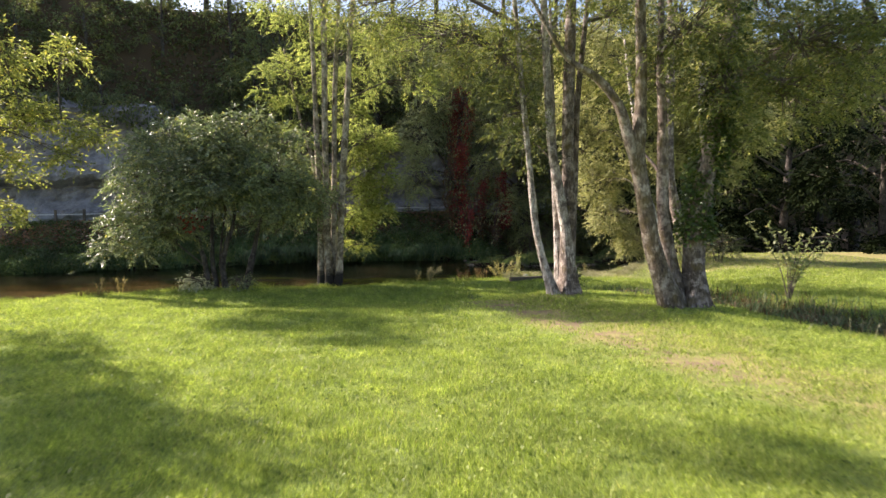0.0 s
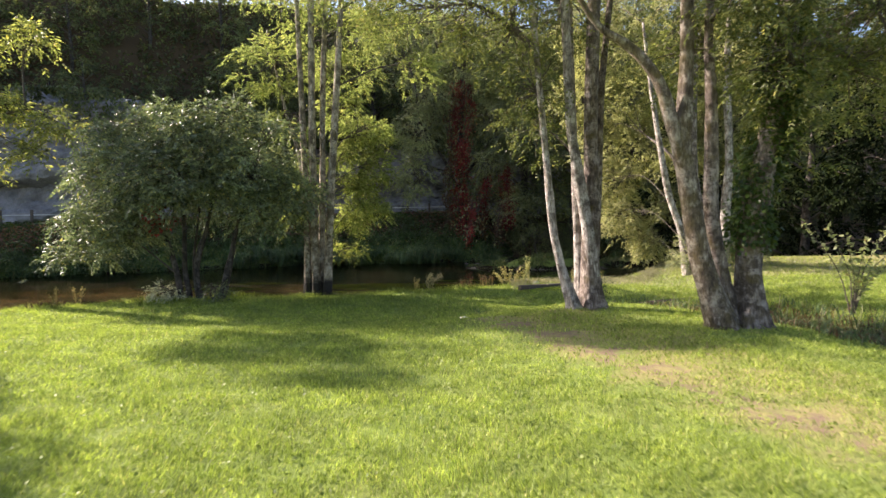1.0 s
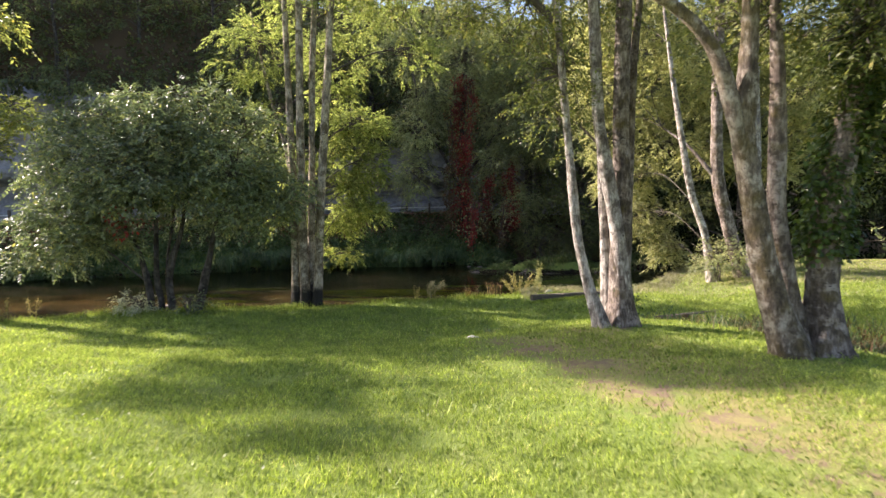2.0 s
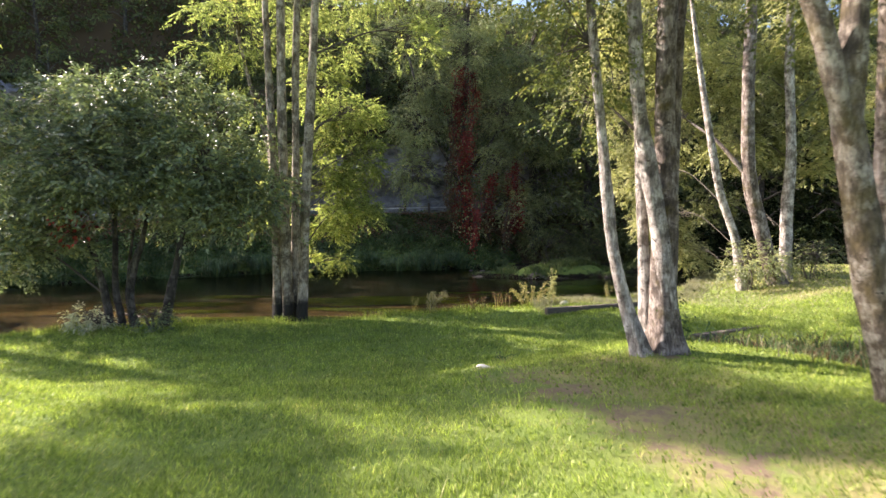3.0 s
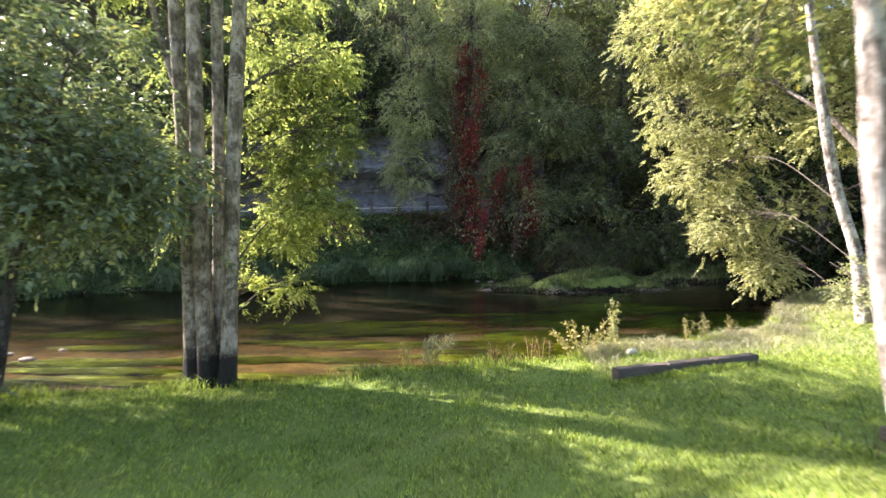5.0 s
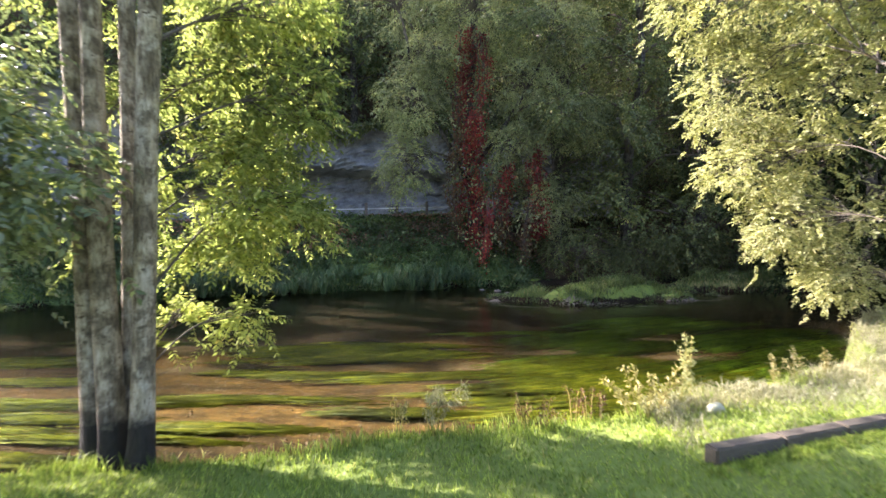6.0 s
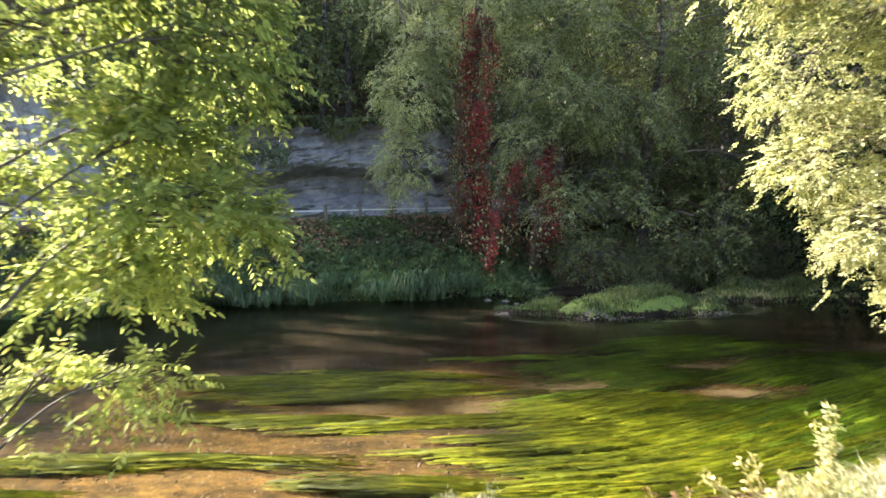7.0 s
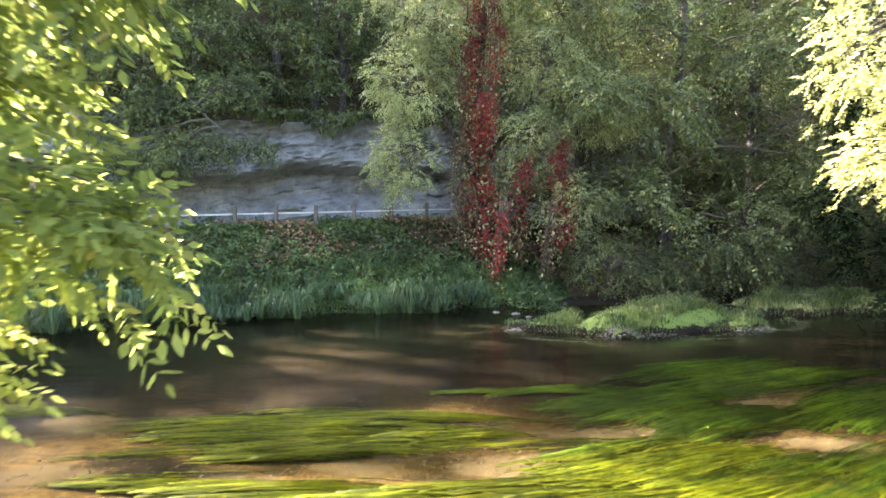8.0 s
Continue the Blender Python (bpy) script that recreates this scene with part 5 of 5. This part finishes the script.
def verge():
    """Mown verge between the slope and the road, and low plants along the foot of the rock."""
    s = Soup()
    n = 15000
    x = RNG.uniform(-24, 2.5, n)
    blades(s, x, 42.7 + bend(x) + RNG.uniform(0, 1.1, n), RNG.uniform(0.05, 0.16, n), 0.014, 0.8)
    tagged(new("verge_grass", s.mesh("verge_grass", MAT_SPIT)), "short green verge grass beside the road", "grass", kind="stuff")
    s = Soup()
    for k in range(90):
        x = RNG.uniform(-22, 3)
        y = 48.0 + float(bend(x)) + RNG.uniform(0, 1.2)
        h, m = RNG.uniform(0.15, 0.6), 40
        d = RNG.normal(0, 0.22, (m, 2))
        c = np.stack([x + d[:, 0], y + d[:, 1], land(x + d[:, 0], y + d[:, 1]) + h * RNG.uniform(0.1, 1.0, m)], -1)
        leaves(s, c, RNG.normal(0, 0.7, (m, 3)) + np.array([0, -0.2, 0.2]), 0.15, 0.08, False, 0.3)
    tagged(new("rock_foot_plants", s.mesh("rock_foot_plants", MAT_HERB)), "scattered low plants along the foot of the rock", "plants", kind="stuff")


verge()


def hill_cover():
    """Undergrowth on the wooded hill, and ivy that hangs over the rim of the rock."""
    s = Soup()
    n = 42000
    x = RNG.uniform(-48, 12, n)
    y = 51.4 + bend(x) + RNG.uniform(0, 1, n) * 11.0
    keep = wobble(x, y, 0.9) + 0.5 * wobble(x, y, 2.3) > -0.55
    x, y = x[keep], y[keep]
    m = len(x)
    c = np.stack([x, y, land(x, y) + np.abs(RNG.normal(0, 0.55, m)) * (1.1 + wobble(x, y, 0.8))], -1)
    leaves(s, c, RNG.normal(0, 1, (m, 3)) + np.array([0, -0.4, 0]), 0.30, 0.2, False, 0.3)
    tagged(new("hill_undergrowth", s.mesh("hill_undergrowth", MAT_FOREST)), "dark leafy undergrowth covering the wooded hill", "undergrowth", kind="stuff")
    s = Soup()
    n = 11000
    x = RNG.uniform(-44, 9, n)
    drop = np.clip(1.1 + 0.9 * np.sin(x * 0.8) + 0.7 * np.sin(x * 2.1 + 1) + 0.8 * smooth(-12, -22, x), 0.2, 3) * (0.45 + 0.55 * smooth(-12, -17, x))
    top = road_z(x) + 5.2 + 3.2 * smooth(-14, -22, x) + 0.4
    u = RNG.uniform(0, 1, n) ** 1.4
    c = np.stack([x, 50.45 + bend(x) + RNG.normal(0, 0.22, n) - 0.3 * (1 - u), top - u * drop], -1)
    leaves(s, c, RNG.normal(0, 0.7, (n, 3)) + np.array([0, -0.6, -0.6]), 0.24, 0.17, False, 0.5)
    tagged(new("hanging_ivy", s.mesh("hanging_ivy", MAT_FOREST)), "dark creepers hanging over the rim of the rock face", "climbing plant", kind="stuff")


hill_cover()


def sedge(x, y, n, high):
    """A tussock of long arching leaves."""
    s = Soup()
    z = float(land(x, y))
    for k in range(n):
        a, h = RNG.uniform(0, 2 * np.pi), high * RNG.uniform(0.6, 1.15)
        out = np.array([math.cos(a), math.sin(a), 0.0])
        r = h * RNG.uniform(0.3, 0.9)
        w = np.array([-out[1], out[0], 0]) * 0.013
        pts = [out * 0.06, out * (0.06 + r * 0.3) + [0, 0, h * 0.7], out * (0.06 + r * 0.75) + [0, 0, h * 0.85], out * (0.06 + r * 1.15) + [0, 0, h * 0.45]]
        v = []
        for i, p in enumerate(pts):
            ww = w * (1, 1.1, 0.8, 0.15)[i]
            v += [p - ww, p + ww]
        s.add(v, [[0, 1, 3, 2], [2, 3, 5, 4], [4, 5, 7, 6]])
    ob = part("sedge_tussock", s, MAT_SEDGE, None)
    ob.location = (x, y, max(z, WATER_Z - 0.05) - 0.02)
    return tagged(ob, "arching tussock of green sedge at the far water edge", "sedge", "sedge tussocks")


for k in range(34):
    sx = -11.0 + 11.8 * k / 33 + RNG.normal(0, 0.12)
    sedge(sx, float(far_bank(sx)) + RNG.uniform(-0.35, 0.5), 120, RNG.uniform(0.5, 1.25))


# ---------------------------------------------------------------- river bed
def weed_beds():
    """Long trails of water weed combed out by the current, bed by bed."""
    beds = []
    while len(beds) < 260:
        x, y = RNG.uniform(-11, 10), RNG.uniform(19.3, 32.4)
        if y < float(near_bank(x)) + 0.9 or RNG.uniform() > 1.3 * float(weed_share(np.array([x]), np.array([y]))[0]):
            continue
        beds.append((x, y, RNG.uniform(1.2, 3.0), RNG.uniform(0.12, 0.34)))
    for x, y, long, wide in beds:
        s = Soup()
        turn = 0.42 * float(smooth(-0.3, 4.0, x)) + RNG.normal(0, 0.02)
        c, si = math.cos(turn), math.sin(turn)
        n = int(300 * long * wide ** 0.8)
        u = RNG.uniform(-0.6, 0.4, n) * long
        v = RNG.normal(0, 0.5, n) * wide
        length = RNG.uniform(1.0, 2.4, n)
        gx, gy = x + (u + 0.5 * length) * c - v * si, y + (u + 0.5 * length) * si + v * c
        tx, ty = x + (u + length) * c - v * si, y + (u + length) * si + v * c
        keep = (weed_share(gx, gy) > RNG.uniform(0.1, 1.15, n)) & (patches(tx, ty, SAND) < 0.5) & (np.abs(np.sin(8.5 * (gy * math.cos(turn) - gx * si) + 1.2 * np.sin(gx * 0.7))) > 0.5)
        u, v, length, n = u[keep], v[keep], length[keep], int(keep.sum())
        if n < 12:
            continue
        h = np.sqrt(np.clip(1 - (v / wide) ** 2, 0.05, 1)) * RNG.uniform(0.03, 0.24, n)
        phase = RNG.uniform(0, 6.28, n)
        seg = 8
        t = np.linspace(0, 1, seg)
        px = u[:, None] + length[:, None] * t
        py = v[:, None] * (1 + 0.04 * t) + 0.02 * np.sin(t * 4 + phase[:, None]) + 0.10 * np.sin(px * 1.1 + y * 0.7)
        pz = -1.60 + h[:, None] * np.sin(np.pi * np.clip(t * 0.8 + 0.15, 0, 1))
        w = (0.012 * RNG.uniform(0.6, 1.3, n))[:, None] * (1 - t * 0.8)
        a = np.stack([px * c - (py - w) * si, px * si + (py - w) * c, pz], -1)
        b = np.stack([px * c - (py + w) * si, px * si + (py + w) * c, pz + 0.012], -1)
        verts = np.stack([a, b], 2).reshape(-1, 3)
        q = (np.arange(n)[:, None] * seg + np.arange(seg - 1)[None]).reshape(-1) * 2
        s.add(verts, np.stack([q, q + 1, q + 3, q + 2], -1))
        ob = part("water_weed", s, MAT_WEED_GREEN if x + 0.6 * (y - 26) + RNG.normal(0, 1.2) > 3.2 else MAT_WEED, None)
        ob.location = (x, y, 0)
        tagged(ob, "bright green water weed trailing in the current over gravel", "water weed", "water weed beds")


weed_beds()


def pebbles(name, n, where, size, mat, label):
    """Loose stones, each a squashed eight-sided lump."""
    s = Soup()
    x, y = where(n)
    z = land(x, y)
    r = size * RNG.uniform(0.4, 1.6, n) ** 1.5
    d = np.array([(1, 0, 0), (0, 1, 0), (-1, 0, 0), (0, -1, 0), (0, 0, 0.6), (0, 0, -0.6)], float)
    v = np.stack([x, y, z], -1)[:, None] + d[None] * r[:, None, None] * RNG.uniform(0.6, 1.3, (n, 6, 1))
    f = np.array([[0, 1, 4], [1, 2, 4], [2, 3, 4], [3, 0, 4], [1, 0, 5], [2, 1, 5], [3, 2, 5], [0, 3, 5]])
    s.add(v.reshape(-1, 3), (f[None] + np.arange(n)[:, None, None] * 6).reshape(-1, 3))
    tagged(new(name, s.mesh(name, mat)), label, "pebbles", kind="stuff")


def in_stream(n):
    x = RNG.uniform(-12, 12, n)
    return x, near_bank(x) + 0.4 + RNG.uniform(0, 1, n) * 9.0


def on_spit(n):
    a = RNG.uniform(0, 2 * np.pi, n)
    x = 6.0 + 4.7 * np.cos(a) * RNG.uniform(0.9, 1.0, n)
    return x, 35.55 + 0.14 * (x - 7) - np.abs(np.sin(a)) * 1.7 * RNG.uniform(0.8, 1.0, n)


pebbles("river_pebbles", 17000, in_stream, 0.019, MAT_PEBBLE, "ochre pebbles on the stream bed")
pebbles("shore_gravel", 2600, on_spit, 0.03, MAT_GRAVEL, "pale gravel along the edge of the grassy spit")


# ---------------------------------------------------------------- built and loose things
def box(soup, size, bevel=0.01, at=(0, 0, 0), turn=0.0):
    bm = bmesh.new()
    bmesh.ops.create_cube(bm, size=1.0, matrix=Matrix.Translation(at) @ Matrix.Rotation(turn, 4, "Z") @ Matrix.Diagonal((*size, 1)))
    bmesh.ops.bevel(bm, geom=bm.edges[:], offset=bevel, segments=2, affect="EDGES")
    bm.verts.index_update()
    soup.add([v.co[:] for v in bm.verts], np.zeros((0, 3), int))
    base = soup.n - len(bm.verts)
    for f in bm.faces:
        soup.f.append(np.array([[v.index + base for v in f.verts]]))
    bm.free()


def guard_rail():
    xs = np.arange(-43.0, 2.0, 1.45)
    at = np.stack([xs, 43.9 + bend(xs), road_z(xs)], -1)
    o = np.array([-14.0, 43.9 + float(bend(-14.0)), float(road_z(-14.0))])
    ob = thing("guard_rail", tuple(o), "low weathered timber guard rail on short roadside posts", "guard rail", kind="structure")
    shared = Soup()
    box(shared, (0.13, 0.13, 1.06), 0.02, (0, 0, 0.33))
    me = shared.mesh("post", MAT_WOOD)
    for a, b in zip(at[:-1], at[1:]):
        p = new("post", me)
        p.parent = ob
        p.location = a - o
        d = b - a
        s = Soup()
        box(s, (float(np.linalg.norm(d)) - 0.004, 0.06, 0.06), 0.02, (float(np.linalg.norm(d)) / 2, 0.10, 0))
        m = part("beam", s, MAT_RAIL, ob, "pale bleached beam")
        m.location = a - o + np.array([0, 0, 0.57])
        m.rotation_euler = (0, -math.asin(d[2] / np.linalg.norm(d)), math.atan2(d[1], d[0]))


guard_rail()


def edging(a, b, high, label):
    """A squared timber laid along the edge of the lawn, split lengthwise."""
    a, b = np.array(a, float), np.array(b, float)
    d = b - a
    n = 3
    ob = thing("timber_edging", tuple(a), label, "edging")
    for k in range(n):
        s = Soup()
        L = float(np.hypot(d[0], d[1])) / n
        box(s, (L - 0.005, 0.17, high), 0.016, (L / 2 + k * L, 0, high / 2 - 0.1), 0.0)
        p = part("timber", s, MAT_WOOD, ob)
    ob.rotation_euler = (0, 0, math.atan2(d[1], d[0]))
    return ob


edging((2.12, 18.78, -0.29), (4.5, 19.62, -0.29), 0.32, "grey weathered timber edging laid along the bank")
edging((4.7, 17.2, -0.52), (6.7, 18.2, -0.52), 0.28, "dark timber edging beside the overgrown ditch")


def stone(name, x, y, r, mat, label, category, tall=0.7):
    bm = bmesh.new()
    bmesh.ops.create_icosphere(bm, subdivisions=3, radius=r)
    for v in bm.verts:
        k = 1 + 0.28 * noise.noise(v.co * (2.2 / r) * 0.5 + Vector((x, y, 0))) + 0.08 * noise.noise(v.co * (6 / r) * 0.5)
        v.co = Vector((v.co.x * k * 1.15, v.co.y * k * 0.9, v.co.z * k * tall))
    me = bpy.data.meshes.new(name)
    bm.to_mesh(me)
    bm.free()
    me.materials.append(mat)
    me.polygons.foreach_set("use_smooth", np.ones(len(me.polygons), bool))
    ob = new(name, me)
    ob.location = (x, y, float(land(x, y)) + r * tall * 0.55)
    return tagged(ob, label, category)


stone("stone", 0.40, 14.25, 0.085, MAT_STONE, "small pale stone lying on the lawn", "stone", 0.34)
stone("marker_stone", 2.8, 20.14, 0.085, MAT_BOLLARD, "rounded lichen-green marker stone at the end of the edging", "stone", 0.85)
for k, (x, y, r) in enumerate(((1.4, 37.7, 0.14), (2.0, 37.3, 0.17), (2.3, 36.6, 0.12), (-9.2, 23.5, 0.2), (-9.9, 23.9, 0.14), (-9.0, 24.4, 0.12))):
    ob = stone("river_stone", x, y, r * 0.7, MAT_GRAVEL, "pale stone breaking the stream surface", "stone", 0.45)
    ob.location.z = WATER_Z + 0.02 * k % 0.05
    tagged(ob, group="river stones")


def weed_plant(name, x, y, stems, high, mat, label, leaf=0.045, spread=0.3, fluffy=0.0, group="bank weeds"):
    """A wild plant of thin stalks with leaves, or plumes, along them."""
    z = float(land(x, y))
    ob = tagged(thing(name, (x, y, z), label, "wild plant"), group=group)
    for k in range(stems):
        s, g = Soup(), Soup()
        h = high * RNG.uniform(0.55, 1.0)
        a = RNG.uniform(0, 2 * np.pi)
        r = spread * RNG.uniform(0.2, 1.0)
        line = spline([(r * 0.3 * math.cos(a), r * 0.3 * math.sin(a), -0.05), (r * 0.6 * math.cos(a), r * 0.6 * math.sin(a), h * 0.6), (r * math.cos(a) + fluffy * 0.12, r * math.sin(a), h)], 18)
        tube(s, line, [0.006, 0.003], 4)
        stalk = part("stalk", s, MAT_DRY, ob)
        at = np.repeat(line[5:], 3, 0)
        n = len(at)
        leaves(g, at + RNG.normal(0, 0.022, (n, 3)), RNG.normal(0, 0.9, (n, 3)) + np.array([0, 0, 0.3]), leaf, leaf * 0.5, False, 0.1)
        if fluffy:
            m = 60
            leaves(g, line[-1] + RNG.normal(0, 0.035, (m, 3)), RNG.normal(0, 1, (m, 3)) + np.array([0.6, 0, -0.2]), 0.05, 0.012, False, 0.3)
        part("leaves", g, mat, stalk)
    return ob


weed_plant("tall_weed", 1.95, 20.1, 12, 0.62, MAT_DRY, "tall yellowing weed on the stream bank", spread=0.5, leaf=0.06)
weed_plant("tall_weed", 2.6, 20.35, 5, 0.98, MAT_PALE, "tall leafy weed on the stream bank", spread=0.26, leaf=0.06)
weed_plant("tall_weed", 2.4, 20.2, 6, 0.5, MAT_PALE, "leafy weed on the stream bank", spread=0.25)
weed_plant("plume_weed", -0.42, 19.95, 8, 0.55, MAT_SEED, "pale feathery plume weed on the stream bank", spread=0.2, fluffy=1.0)
weed_plant("plume_weed", -0.85, 19.9, 4, 0.4, MAT_DRY, "small pale weed on the stream bank", spread=0.2)
weed_plant("daisy_clump", 0.78, 14.55, 7, 0.13, MAT_SEDGE, "low dark clump of daisies in the lawn", leaf=0.03, spread=0.16)
for k in range(7):
    weed_plant("dock_weed", 0.5 + 0.16 * k + RNG.normal(0, 0.05), 20.0 + RNG.normal(0, 0.08), 3, 0.45, MAT_RUST, "rust-brown withered dock on the stream bank", spread=0.14, leaf=0.035)
for x in (-9.6, -9.2, 4.2, 4.6, 5.2):
    weed_plant("tall_weed", x, float(near_bank(x)) - 0.3, 4, 0.5, MAT_DRY, "dry weed on the stream bank", spread=0.2)
